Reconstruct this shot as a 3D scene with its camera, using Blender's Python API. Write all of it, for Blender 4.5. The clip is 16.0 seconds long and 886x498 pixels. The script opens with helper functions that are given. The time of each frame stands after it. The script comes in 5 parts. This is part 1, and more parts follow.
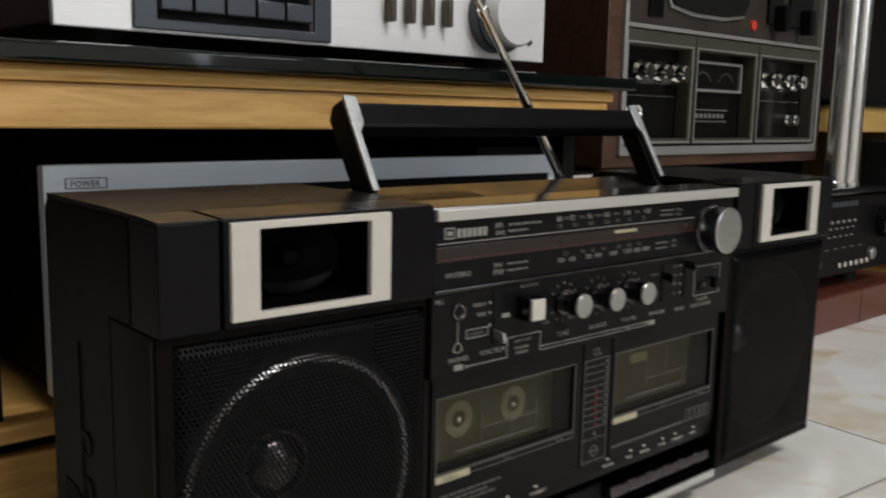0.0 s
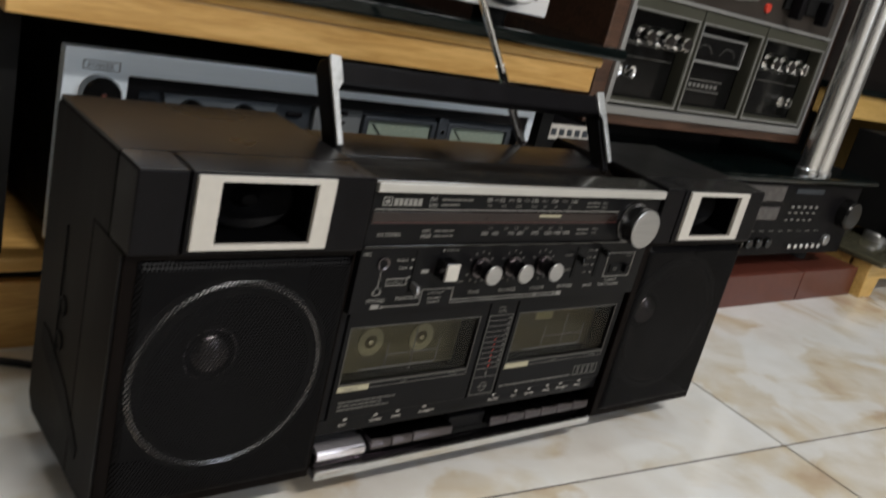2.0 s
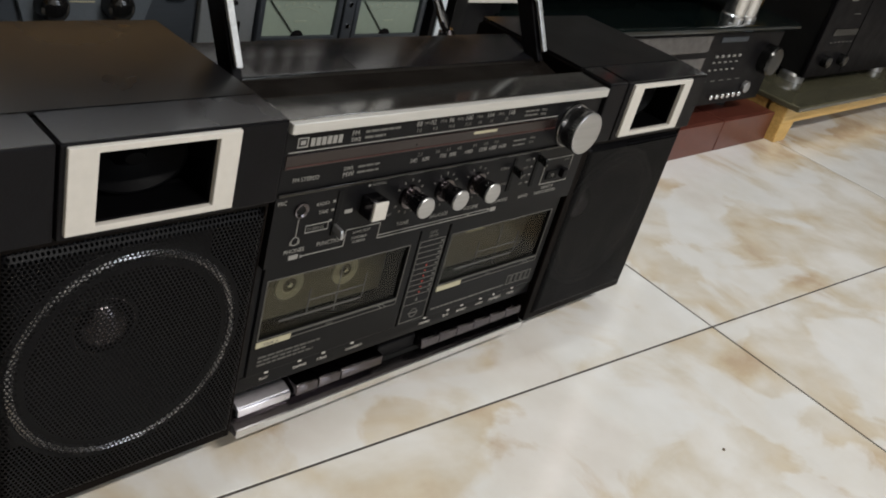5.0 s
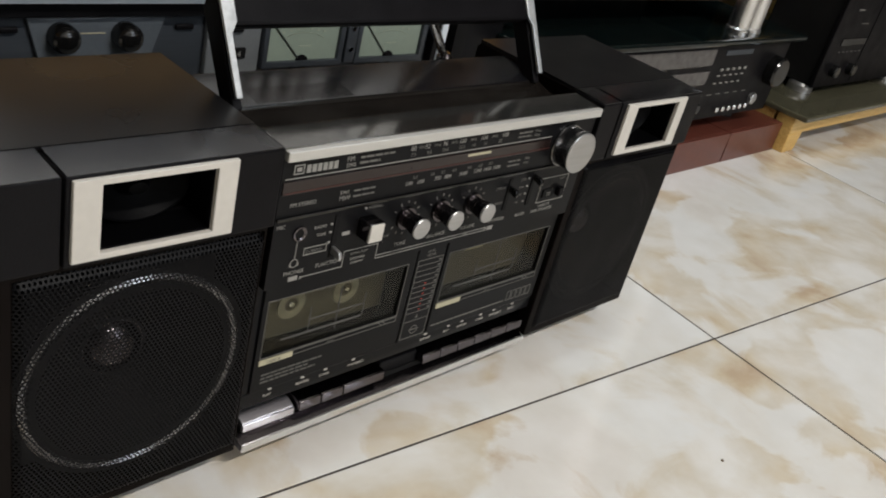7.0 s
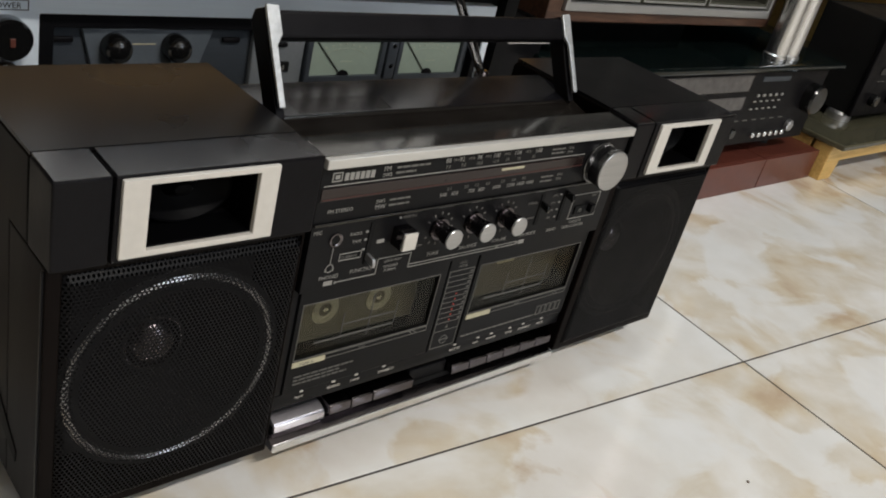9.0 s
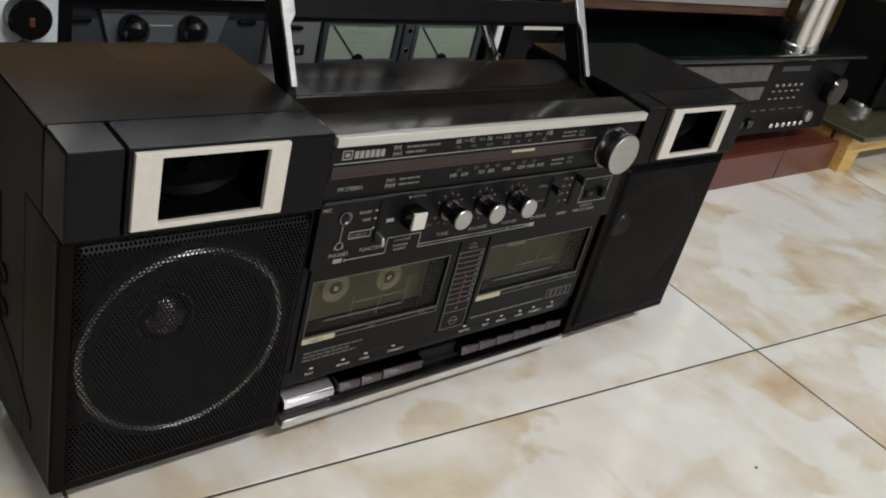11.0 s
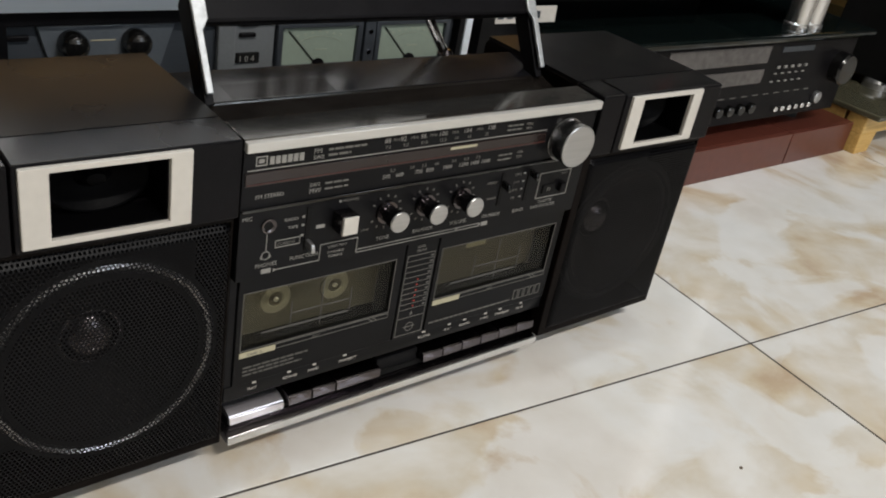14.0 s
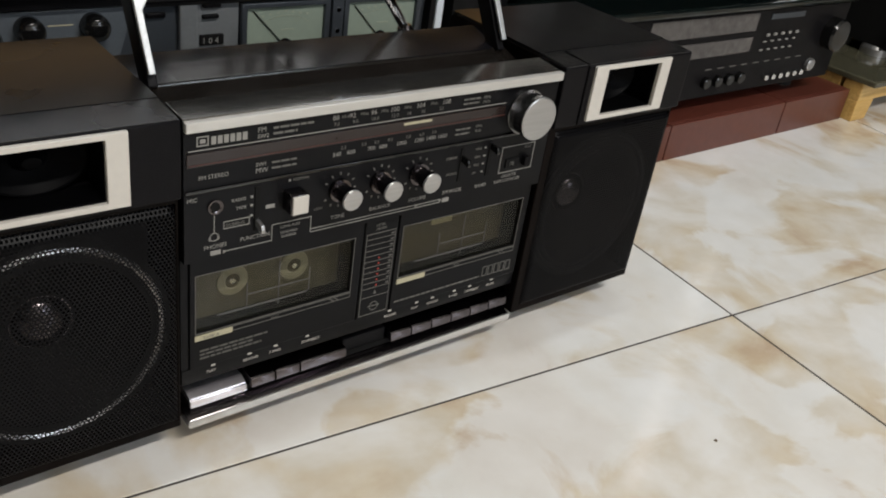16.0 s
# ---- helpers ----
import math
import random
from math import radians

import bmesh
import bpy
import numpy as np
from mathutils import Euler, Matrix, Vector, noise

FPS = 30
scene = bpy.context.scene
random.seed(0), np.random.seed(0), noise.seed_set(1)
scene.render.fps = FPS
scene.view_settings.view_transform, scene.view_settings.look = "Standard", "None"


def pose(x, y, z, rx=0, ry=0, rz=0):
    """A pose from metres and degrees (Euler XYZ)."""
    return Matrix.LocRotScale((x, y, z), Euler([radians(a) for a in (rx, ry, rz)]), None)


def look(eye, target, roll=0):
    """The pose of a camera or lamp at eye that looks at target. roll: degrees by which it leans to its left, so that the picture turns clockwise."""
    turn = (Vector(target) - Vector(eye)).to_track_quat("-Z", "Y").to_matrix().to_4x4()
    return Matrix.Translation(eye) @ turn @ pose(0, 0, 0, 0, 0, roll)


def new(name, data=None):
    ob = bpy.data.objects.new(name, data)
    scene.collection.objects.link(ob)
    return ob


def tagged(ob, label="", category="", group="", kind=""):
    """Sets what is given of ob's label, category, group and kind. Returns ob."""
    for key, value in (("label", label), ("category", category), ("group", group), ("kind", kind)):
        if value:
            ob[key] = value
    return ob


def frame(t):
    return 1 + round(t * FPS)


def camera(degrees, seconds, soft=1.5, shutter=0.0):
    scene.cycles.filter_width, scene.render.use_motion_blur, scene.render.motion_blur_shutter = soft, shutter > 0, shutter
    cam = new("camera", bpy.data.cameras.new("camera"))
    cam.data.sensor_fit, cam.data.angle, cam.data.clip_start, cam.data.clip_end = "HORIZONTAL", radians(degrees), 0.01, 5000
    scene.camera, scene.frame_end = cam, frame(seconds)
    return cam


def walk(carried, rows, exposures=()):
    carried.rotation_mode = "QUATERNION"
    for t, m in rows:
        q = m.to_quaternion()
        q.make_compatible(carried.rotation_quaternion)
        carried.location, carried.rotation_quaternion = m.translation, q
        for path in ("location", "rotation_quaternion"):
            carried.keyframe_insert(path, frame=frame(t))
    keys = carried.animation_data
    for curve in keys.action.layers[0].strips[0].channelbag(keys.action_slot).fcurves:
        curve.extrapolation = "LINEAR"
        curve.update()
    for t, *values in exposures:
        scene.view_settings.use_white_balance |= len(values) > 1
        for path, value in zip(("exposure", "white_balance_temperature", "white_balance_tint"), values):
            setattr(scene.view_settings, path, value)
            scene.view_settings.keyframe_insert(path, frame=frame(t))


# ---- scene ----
cam = camera(52.9, 16.0, soft=1.9, shutter=0.5)
PATH = [
    (0, (-0.412, -0.313, 0.265), (0.897, 1.168, -0.037), 1.2),
    (0.5, (-0.404, -0.36, 0.291), (0.904, 1.093, -0.131), 3.4),
    (1, (-0.391, -0.39, 0.316), (0.844, 1.116, -0.139), 6.7),
    (1.5, (-0.405, -0.394, 0.33), (0.787, 1.126, -0.186), 9.6),
    (2, (-0.431, -0.386, 0.349), (0.846, 1.022, -0.274), 14.3),
    (2.5, (-0.459, -0.355, 0.352), (0.739, 1.008, -0.489), 16.1),
    (3, (-0.441, -0.337, 0.373), (0.846, 0.865, -0.575), 17.8),
    (3.5, (-0.427, -0.312, 0.393), (0.929, 0.77, -0.603), 16.8),
    (4, (-0.411, -0.294, 0.4), (0.962, 0.77, -0.591), 16.7),
    (4.2, (-0.396, -0.294, 0.379), (0.997, 0.761, -0.594), 16.9),
    (6.5, (-0.391, -0.321, 0.402), (0.987, 0.786, -0.532), 15.4),
    (7, (-0.393, -0.318, 0.402), (0.972, 0.801, -0.538), 14.9),
    (7.5, (-0.401, -0.325, 0.409), (0.936, 0.834, -0.523), 13.9),
    (8, (-0.408, -0.328, 0.41), (0.918, 0.858, -0.505), 14.0),
    (8.5, (-0.403, -0.328, 0.406), (0.921, 0.866, -0.499), 14.5),
    (9, (-0.402, -0.329, 0.402), (0.918, 0.863, -0.513), 15.3),
    (11.5, (-0.401, -0.344, 0.399), (0.88, 0.869, -0.544), 15.3),
    (12, (-0.392, -0.347, 0.398), (0.878, 0.869, -0.555), 15.0),
    (12.5, (-0.38, -0.344, 0.395), (0.815, 0.929, -0.58), 13.6),
    (13, (-0.356, -0.348, 0.393), (0.83, 0.933, -0.581), 12.8),
    (13.5, (-0.346, -0.356, 0.4), (0.851, 0.927, -0.559), 11.8),
    (14, (-0.339, -0.367, 0.402), (0.864, 0.915, -0.551), 11.1),
    (14.5, (-0.331, -0.373, 0.404), (0.873, 0.91, -0.547), 10.2),
    (15, (-0.317, -0.378, 0.402), (0.854, 0.923, -0.565), 9.6),
    (15.5, (-0.31, -0.383, 0.402), (0.848, 0.914, -0.587), 9.1),
    (16, (-0.307, -0.387, 0.402), (0.856, 0.901, -0.592), 9.1),
]
EXPOSURES = [(0.0, -0.25), (1.5, -0.22), (2.5, -0.05), (3.5, 0.0), (16.0, 0.0)]
walk(cam, [(t, look(eye, target, roll)) for t, eye, target, roll in PATH], EXPOSURES)

# ---- light ----
world = bpy.data.worlds.new("room_air")
scene.world = world
world.use_nodes = True
world.node_tree.nodes["Background"].inputs["Color"].default_value = (0.80, 0.88, 1.0, 1)
world.node_tree.nodes["Background"].inputs["Strength"].default_value = 0.05


def area_lamp(name, eye, target, sx, sy, watts, color):
    data = bpy.data.lights.new(name, "AREA")
    data.shape, data.size, data.size_y, data.energy, data.color = "RECTANGLE", sx, sy, watts, color
    ob = new(name, data)
    ob.matrix_world = look(eye, target)
    return ob


area_lamp("ceiling_tube_lamp", (0.15, -1.85, 2.52), (0.15, -1.85, 0), 1.2, 0.12, 68, (1.0, 0.955, 0.905))
area_lamp("ceiling_tube_lamp", (0.30, 0.15, 2.52), (0.30, 0.15, 0), 1.2, 0.12, 11, (0.82, 0.92, 1.0))
area_lamp("doorway_daylight", (0.95, -2.93, 1.20), (0.0, 0.2, 0.3), 0.9, 2.0, 34, (0.80, 0.88, 1.0))


# ---- materials ----
def shader(name):
    m = bpy.data.materials.new(name)
    m.use_nodes = True
    nt = m.node_tree
    return m, nt, nt.nodes["Principled BSDF"]


def link(nt, a, out, b, inp):
    nt.links.new(a.outputs[out], b.inputs[inp])


def coords(nt, scale=(1, 1, 1)):
    tc = nt.nodes.new("ShaderNodeTexCoord")
    mp = nt.nodes.new("ShaderNodeMapping")
    mp.inputs["Scale"].default_value = scale
    link(nt, tc, "Object", mp, "Vector")
    return mp


def surface(name, color, rough=0.5, metal=0.0, vary=0.15, grain=300.0, bump=0.05, stretch=(1, 1, 1), wear=0.15, coat=0.0, spec=0.5):
    """A procedural surface: two scales of colour change, roughness smears and fine relief."""
    m, nt, p = shader(name)
    mp = coords(nt, stretch)
    big = nt.nodes.new("ShaderNodeTexNoise")
    big.inputs["Scale"].default_value, big.inputs["Detail"].default_value = grain / 20, 4
    small = nt.nodes.new("ShaderNodeTexNoise")
    small.inputs["Scale"].default_value, small.inputs["Detail"].default_value = grain, 3
    link(nt, mp, "Vector", big, "Vector")
    link(nt, mp, "Vector", small, "Vector")
    add = nt.nodes.new("ShaderNodeMath")
    add.operation = "ADD"
    link(nt, big, "Fac", add, 0)
    link(nt, small, "Fac", add, 1)
    ramp = nt.nodes.new("ShaderNodeMapRange")
    ramp.inputs["From Min"].default_value, ramp.inputs["From Max"].default_value = 0.6, 1.4
    link(nt, add, "Value", ramp, "Value")
    mix = nt.nodes.new("ShaderNodeMix")
    mix.data_type = "RGBA"
    mix.inputs["A"].default_value = (*[c * (1 - vary) for c in color], 1)
    mix.inputs["B"].default_value = (*[min(1, c * (1 + vary)) for c in color], 1)
    link(nt, ramp, "Result", mix, "Factor")
    link(nt, mix, "Result", p, "Base Color")
    rr = nt.nodes.new("ShaderNodeMapRange")
    rr.inputs["From Min"].default_value, rr.inputs["From Max"].default_value = 0.3, 0.7
    rr.inputs["To Min"].default_value, rr.inputs["To Max"].default_value = rough * (1 - wear), min(1, rough * (1 + wear))
    link(nt, big, "Fac", rr, "Value")
    link(nt, rr, "Result", p, "Roughness")
    p.inputs["Metallic"].default_value = metal
    p.inputs["Specular IOR Level"].default_value = spec
    p.inputs["Coat Weight"].default_value = coat
    if bump:
        b = nt.nodes.new("ShaderNodeBump")
        b.inputs["Strength"].default_value, b.inputs["Distance"].default_value = bump, 0.001
        link(nt, small, "Fac", b, "Height")
        link(nt, b, "Normal", p, "Normal")
    return m


def wood(name, dark, light, rough=0.35):
    m, nt, p = shader(name)
    mp = coords(nt, (1.2, 14, 14))
    n = nt.nodes.new("ShaderNodeTexNoise")
    n.inputs["Scale"].default_value, n.inputs["Detail"].default_value, n.inputs["Distortion"].default_value = 9, 6, 1.2
    link(nt, mp, "Vector", n, "Vector")
    fine = nt.nodes.new("ShaderNodeTexNoise")
    fine.inputs["Scale"].default_value, fine.inputs["Detail"].default_value = 60, 4
    link(nt, mp, "Vector", fine, "Vector")
    add = nt.nodes.new("ShaderNodeMath")
    add.operation = "MULTIPLY_ADD"
    add.inputs[1].default_value = 0.35
    link(nt, fine, "Fac", add, 0)
    link(nt, n, "Fac", add, 2)
    r = nt.nodes.new("ShaderNodeValToRGB")
    r.color_ramp.elements[0].position, r.color_ramp.elements[0].color = 0.45, (*dark, 1)
    r.color_ramp.elements[1].position, r.color_ramp.elements[1].color = 0.85, (*light, 1)
    link(nt, add, "Value", r, "Fac")
    link(nt, r, "Color", p, "Base Color")
    p.inputs["Roughness"].default_value = rough
    b = nt.nodes.new("ShaderNodeBump")
    b.inputs["Strength"].default_value, b.inputs["Distance"].default_value = 0.12, 0.001
    link(nt, fine, "Fac", b, "Height")
    link(nt, b, "Normal", p, "Normal")
    return m


def tile_stone():
    m, nt, p = shader("glazed_tile")
    tc = nt.nodes.new("ShaderNodeTexCoord")
    info = nt.nodes.new("ShaderNodeObjectInfo")
    off = nt.nodes.new("ShaderNodeVectorMath")
    off.operation = "SCALE"
    off.inputs[0].default_value = (7.0, 13.0, 3.0)
    link(nt, info, "Random", off, "Scale")
    mp = nt.nodes.new("ShaderNodeVectorMath")
    mp.operation = "ADD"
    link(nt, tc, "Object", mp, 0)
    link(nt, off, "Vector", mp, 1)
    a = nt.nodes.new("ShaderNodeTexNoise")
    a.inputs["Scale"].default_value, a.inputs["Detail"].default_value, a.inputs["Distortion"].default_value = 10.0, 7, 0.35
    b = nt.nodes.new("ShaderNodeTexNoise")
    b.inputs["Scale"].default_value, b.inputs["Detail"].default_value, b.inputs["Distortion"].default_value = 7.0, 7, 0.5
    c = nt.nodes.new("ShaderNodeTexNoise")
    c.inputs["Scale"].default_value, c.inputs["Detail"].default_value = 26, 6
    for n in (a, b, c):
        link(nt, mp, "Vector", n, "Vector")
    r = nt.nodes.new("ShaderNodeValToRGB")
    e = r.color_ramp.elements
    e[0].position, e[0].color = 0.37, (0.57, 0.45, 0.315, 1)
    e[1].position, e[1].color = 0.66, (0.79, 0.77, 0.73, 1)
    k = e.new(0.45)
    k.color = (0.66, 0.575, 0.445, 1)
    k = e.new(0.53)
    k.color = (0.70, 0.65, 0.565, 1)
    link(nt, a, "Fac", r, "Fac")
    r2 = nt.nodes.new("ShaderNodeValToRGB")
    r2.color_ramp.elements[0].position, r2.color_ramp.elements[0].color = 0.50, (0, 0, 0, 1)
    r2.color_ramp.elements[1].position, r2.color_ramp.elements[1].color = 0.545, (0.72, 0.72, 0.72, 1)
    link(nt, b, "Fac", r2, "Fac")
    mix = nt.nodes.new("ShaderNodeMix")
    mix.data_type = "RGBA"
    link(nt, r2, "Color", mix, "Factor")
    link(nt, r, "Color", mix, "A")
    mix.inputs["B"].default_value = (0.80, 0.80, 0.785, 1)
    ov = nt.nodes.new("ShaderNodeMix")
    ov.data_type, ov.blend_type = "RGBA", "OVERLAY"
    ov.inputs["Factor"].default_value = 0.34
    link(nt, mix, "Result", ov, "A")
    link(nt, c, "Fac", ov, "B")
    link(nt, ov, "Result", p, "Base Color")
    rr = nt.nodes.new("ShaderNodeMapRange")
    rr.inputs["To Min"].default_value, rr.inputs["To Max"].default_value = 0.09, 0.20
    link(nt, c, "Fac", rr, "Value")
    link(nt, rr, "Result", p, "Roughness")
    p.inputs["Specular IOR Level"].default_value = 0.75
    bp = nt.nodes.new("ShaderNodeBump")
    bp.inputs["Strength"].default_value, bp.inputs["Distance"].default_value = 0.03, 0.002
    link(nt, b, "Fac", bp, "Height")
    link(nt, bp, "Normal", p, "Normal")
    return m


def tinted(name, tint, gloss_rough=0.03, ior=1.5):
    """A thin clear or smoked pane."""
    m, nt, p = shader(name)
    nt.nodes.remove(p)
    out = nt.nodes["Material Output"]
    tr = nt.nodes.new("ShaderNodeBsdfTransparent")
    tr.inputs["Color"].default_value = (*tint, 1)
    gl = nt.nodes.new("ShaderNodeBsdfGlossy")
    gl.inputs["Roughness"].default_value = gloss_rough
    lw = nt.nodes.new("ShaderNodeLayerWeight")
    pw = nt.nodes.new("ShaderNodeMath")
    pw.operation = "POWER"
    pw.inputs[1].default_value = 4.0
    link(nt, lw, "Facing", pw, 0)
    fr = nt.nodes.new("ShaderNodeMath")
    fr.operation = "MULTIPLY_ADD"
    fr.inputs[1].default_value, fr.inputs[2].default_value = ior - 1.0, 0.02
    link(nt, pw, "Value", fr, 0)
    mx = nt.nodes.new("ShaderNodeMixShader")
    link(nt, fr, "Value", mx, 0)
    link(nt, tr, "BSDF", mx, 1)
    link(nt, gl, "BSDF", mx, 2)
    link(nt, mx, "Shader", out, "Surface")
    return m


def glow(name, color, strength):
    m, nt, p = shader(name)
    p.inputs["Base Color"].default_value = (*color, 1)
    p.inputs["Emission Color"].default_value = (*color, 1)
    p.inputs["Emission Strength"].default_value = strength
    return m


BLACK = surface("black_plastic", (0.0052, 0.0048, 0.0056), 0.40, vary=0.3, grain=900, bump=0.08, spec=0.09)
BLACK_GLOSS = surface("glossy_black_plastic", (0.006, 0.006, 0.006), 0.14, vary=0.3, grain=500, bump=0.03, wear=0.3)
BLACK_SIDE = surface("worn_black_lacquer", (0.008, 0.0065, 0.0055), 0.20, vary=0.35, grain=500, bump=0.02, wear=0.4, spec=0.24)
MATT_BLACK = surface("matt_black", (0.004, 0.004, 0.004), 0.75, vary=0.2, grain=700, spec=0.2)
PANEL = surface("dark_grey_panel", (0.0052, 0.0052, 0.0060), 0.34, vary=0.2, grain=900, bump=0.04, spec=0.12)
# Blacker than the other plastics: shade inside the tweeter recess put into colour.
DEEP_BLACK = surface("recess_shade_black", (0.0014, 0.0014, 0.0017), 0.5, vary=0.3, grain=500, spec=0.05)
MESH = surface("black_mesh_metal", (0.0030, 0.0029, 0.0036), 0.42, metal=0.0, vary=0.2, grain=600, spec=0.10)
CREAM = surface("cream_painted_plastic", (0.56, 0.535, 0.49), 0.32, vary=0.06, grain=200, bump=0.03)
SILVER = surface("brushed_silver", (0.44, 0.44, 0.44), 0.30, metal=0.85, vary=0.10, grain=500, stretch=(0.05, 1, 1))
TRIM = surface("polished_pale_trim", (0.70, 0.70, 0.69), 0.16, metal=0.8, vary=0.08, grain=400, stretch=(0.1, 1, 1))
PALE = surface("pale_satin_strip", (0.52, 0.51, 0.48), 0.30, metal=0.25, vary=0.08, grain=400, stretch=(0.1, 1, 1))
CHROME = surface("chrome", (0.78, 0.78, 0.78), 0.08, metal=1.0, vary=0.06, grain=300, bump=0.0)
WORN_EDGE = surface("worn_pale_edge", (0.50, 0.515, 0.52), 0.42, metal=0.5, vary=0.3, grain=260, bump=0.1)
DULL_ALU = surface("dull_aluminium", (0.42, 0.42, 0.41), 0.38, metal=0.6, vary=0.08, grain=600, stretch=(0.05, 1, 1))
PALE_BLUE = surface("pale_blue_grey", (0.20, 0.215, 0.225), 0.42, metal=0.3, vary=0.08, grain=500)
MID_BLUE = surface("mid_blue_grey", (0.125, 0.145, 0.165), 0.4, metal=0.4, vary=0.08, grain=500)
# Khaki puts the wood's reflection into the colour of this opaque dark glass.
BENCH_GLASS = surface("wood_reflecting_glass", (0.075, 0.070, 0.045), 0.10, vary=0.3, grain=60, bump=0.0)
SCALE_INK = surface("grey_green_ink", (0.30, 0.34, 0.27), 0.6, vary=0.1, grain=500)
TUNER_SIDE = surface("ribbed_dark_metal", (0.20, 0.20, 0.205), 0.22, metal=0.95, vary=0.12, grain=300)
BLACK_TOP = surface("polished_black_top", (0.006, 0.006, 0.0075), 0.20, vary=0.35, grain=260, bump=0.01, wear=0.6, spec=0.80)
SATIN_TOP = surface("satin_black_top", (0.0058, 0.0056, 0.0060), 0.30, vary=0.12, grain=260, bump=0.0, wear=0.15, spec=0.26)
VINYL = surface("dark_brown_vinyl", (0.0040, 0.0027, 0.0023), 0.42, vary=0.5, grain=160, bump=0.05, wear=0.3, spec=0.05, stretch=(1, 1, 0.15))
RING_METAL = surface("dull_ring_metal", (0.46, 0.46, 0.47), 0.26, metal=0.9, vary=0.15, grain=300)
TUBE_STEEL = surface("polished_steel", (0.70, 0.70, 0.69), 0.26, metal=0.95, vary=0.10, grain=200, stretch=(1, 1, 0.1))
# Lit copy of the key metal: the play key's glare put into colour.
PLAY_KEY = surface("lit_key_metal", (0.78, 0.75, 0.79), 0.30, metal=0.9, vary=0.08, grain=300)
KEY_METAL = surface("violet_grey_chrome", (0.13, 0.118, 0.127), 0.18, metal=1.0, vary=0.12, grain=300, bump=0.02)
DARK_CHROME = surface("dark_chrome", (0.11, 0.10, 0.105), 0.18, metal=1.0, vary=0.12, grain=300, bump=0.02)
SMOKE_TOP = surface("smoked_mirror_plastic", (0.18, 0.175, 0.165), 0.10, metal=0.9, vary=0.2, grain=220, bump=0.012, wear=0.6)
PRINT = surface("pale_print", (0.25, 0.245, 0.228), 0.6, vary=0.05, grain=900, bump=0.0)
PRINT_DIM = surface("dim_print", (0.125, 0.122, 0.112), 0.6, vary=0.1, grain=900, bump=0.0)
RED_STRIPE = surface("dark_red_dial_band", (0.014, 0.0078, 0.0068), 0.3, vary=0.15, grain=300)
RED_RULE = surface("red_tuning_line", (0.055, 0.014, 0.011), 0.4, vary=0.1, grain=300)
PRINT_FAINT = surface("faint_print", (0.085, 0.083, 0.076), 0.6, vary=0.1, grain=900, bump=0.0)
SMOKED = tinted("smoked_window", (0.78, 0.77, 0.70), 0.06, 1.3)
CASSETTE = surface("olive_grey_cassette", (0.125, 0.118, 0.096), 0.4, vary=0.2, grain=300)
CASSETTE_DARK = surface("brown_cassette", (0.100, 0.088, 0.068), 0.4, vary=0.2, grain=300)
REEL = surface("pale_reel", (0.36, 0.35, 0.30), 0.4, vary=0.1, grain=300)
LABEL = surface("cream_label", (0.42, 0.39, 0.27), 0.5, vary=0.06, grain=300)
LED = glow("red_led", (0.45, 0.04, 0.025), 0.08)
TILE = tile_stone()
GROUT = surface("dark_grout", (0.060, 0.052, 0.045), 0.9, vary=0.3, grain=400)
WOOD = wood("honey_wood", (0.50, 0.27, 0.070), (0.72, 0.44, 0.15))
YELLOW_WOOD = wood("yellow_wood", (0.50, 0.30, 0.08), (0.68, 0.45, 0.16))
WALNUT = wood("dark_walnut", (0.035, 0.016, 0.010), (0.10, 0.05, 0.03), 0.4)
GLASS_EDGE = surface("green_glass_edge", (0.003, 0.0058, 0.0056), 0.07, vary=0.3, grain=60, bump=0.0)
ALU = surface("brushed_aluminium", (0.84, 0.84, 0.84), 0.36, metal=0.3, vary=0.06, grain=700, stretch=(0.03, 1, 1))
DECK_GREY = surface("blue_grey_metal", (0.062, 0.072, 0.085), 0.42, metal=0.5, vary=0.1, grain=600, stretch=(0.05, 1, 1))
STEEL_BLUE = surface("blue_silver_panel", (0.74, 0.82, 0.89), 0.32, metal=0.15, vary=0.05, grain=500, stretch=(0.05, 1, 1))
METER = surface("green_meter_card", (0.25, 0.305, 0.25), 0.5, vary=0.05, grain=200)
BROWN_METAL = surface("brown_grey_panel", (0.055, 0.045, 0.038), 0.4, metal=0.4, vary=0.1, grain=600)
BRICK_RED = surface("red_brown_tile", (0.105, 0.030, 0.020), 0.30, vary=0.2, grain=90, bump=0.05)
WALL = surface("wall_paint", (0.66, 0.65, 0.62), 0.8, vary=0.06, grain=60)
# Near-black brown: shade behind the racks and dim side reflections put into colour.
DARK_WALL = surface("darkened_brown_wall", (0.018, 0.013, 0.011), 0.6, vary=0.2, grain=60)
CEIL = surface("ceiling_paint", (0.75, 0.74, 0.70), 0.9, vary=0.04, grain=40)
CRUMB = surface("brown_crumb", (0.16, 0.12, 0.08), 0.8, vary=0.3, grain=600)
RUBBER = surface("black_rubber", (0.012, 0.012, 0.012), 0.8, vary=0.2, grain=500)

# ---- building helpers ----
ORIGIN = {}


def thing(name, at, label, category, group=""):
    ob = new(name)
    ob.empty_display_size = 0.02
    ob.location = at
    ORIGIN[ob.name] = Vector(at)
    return tagged(ob, label, category, group)


def finish(name, bm, material, smooth=True):
    me = bpy.data.meshes.new(name)
    bm.to_mesh(me)
    bm.free()
    for m in material if isinstance(material, (list, tuple)) else (material,):
        me.materials.append(m)
    if smooth:
        me.shade_smooth()
        me.set_sharp_from_angle(angle=radians(21))
    return me


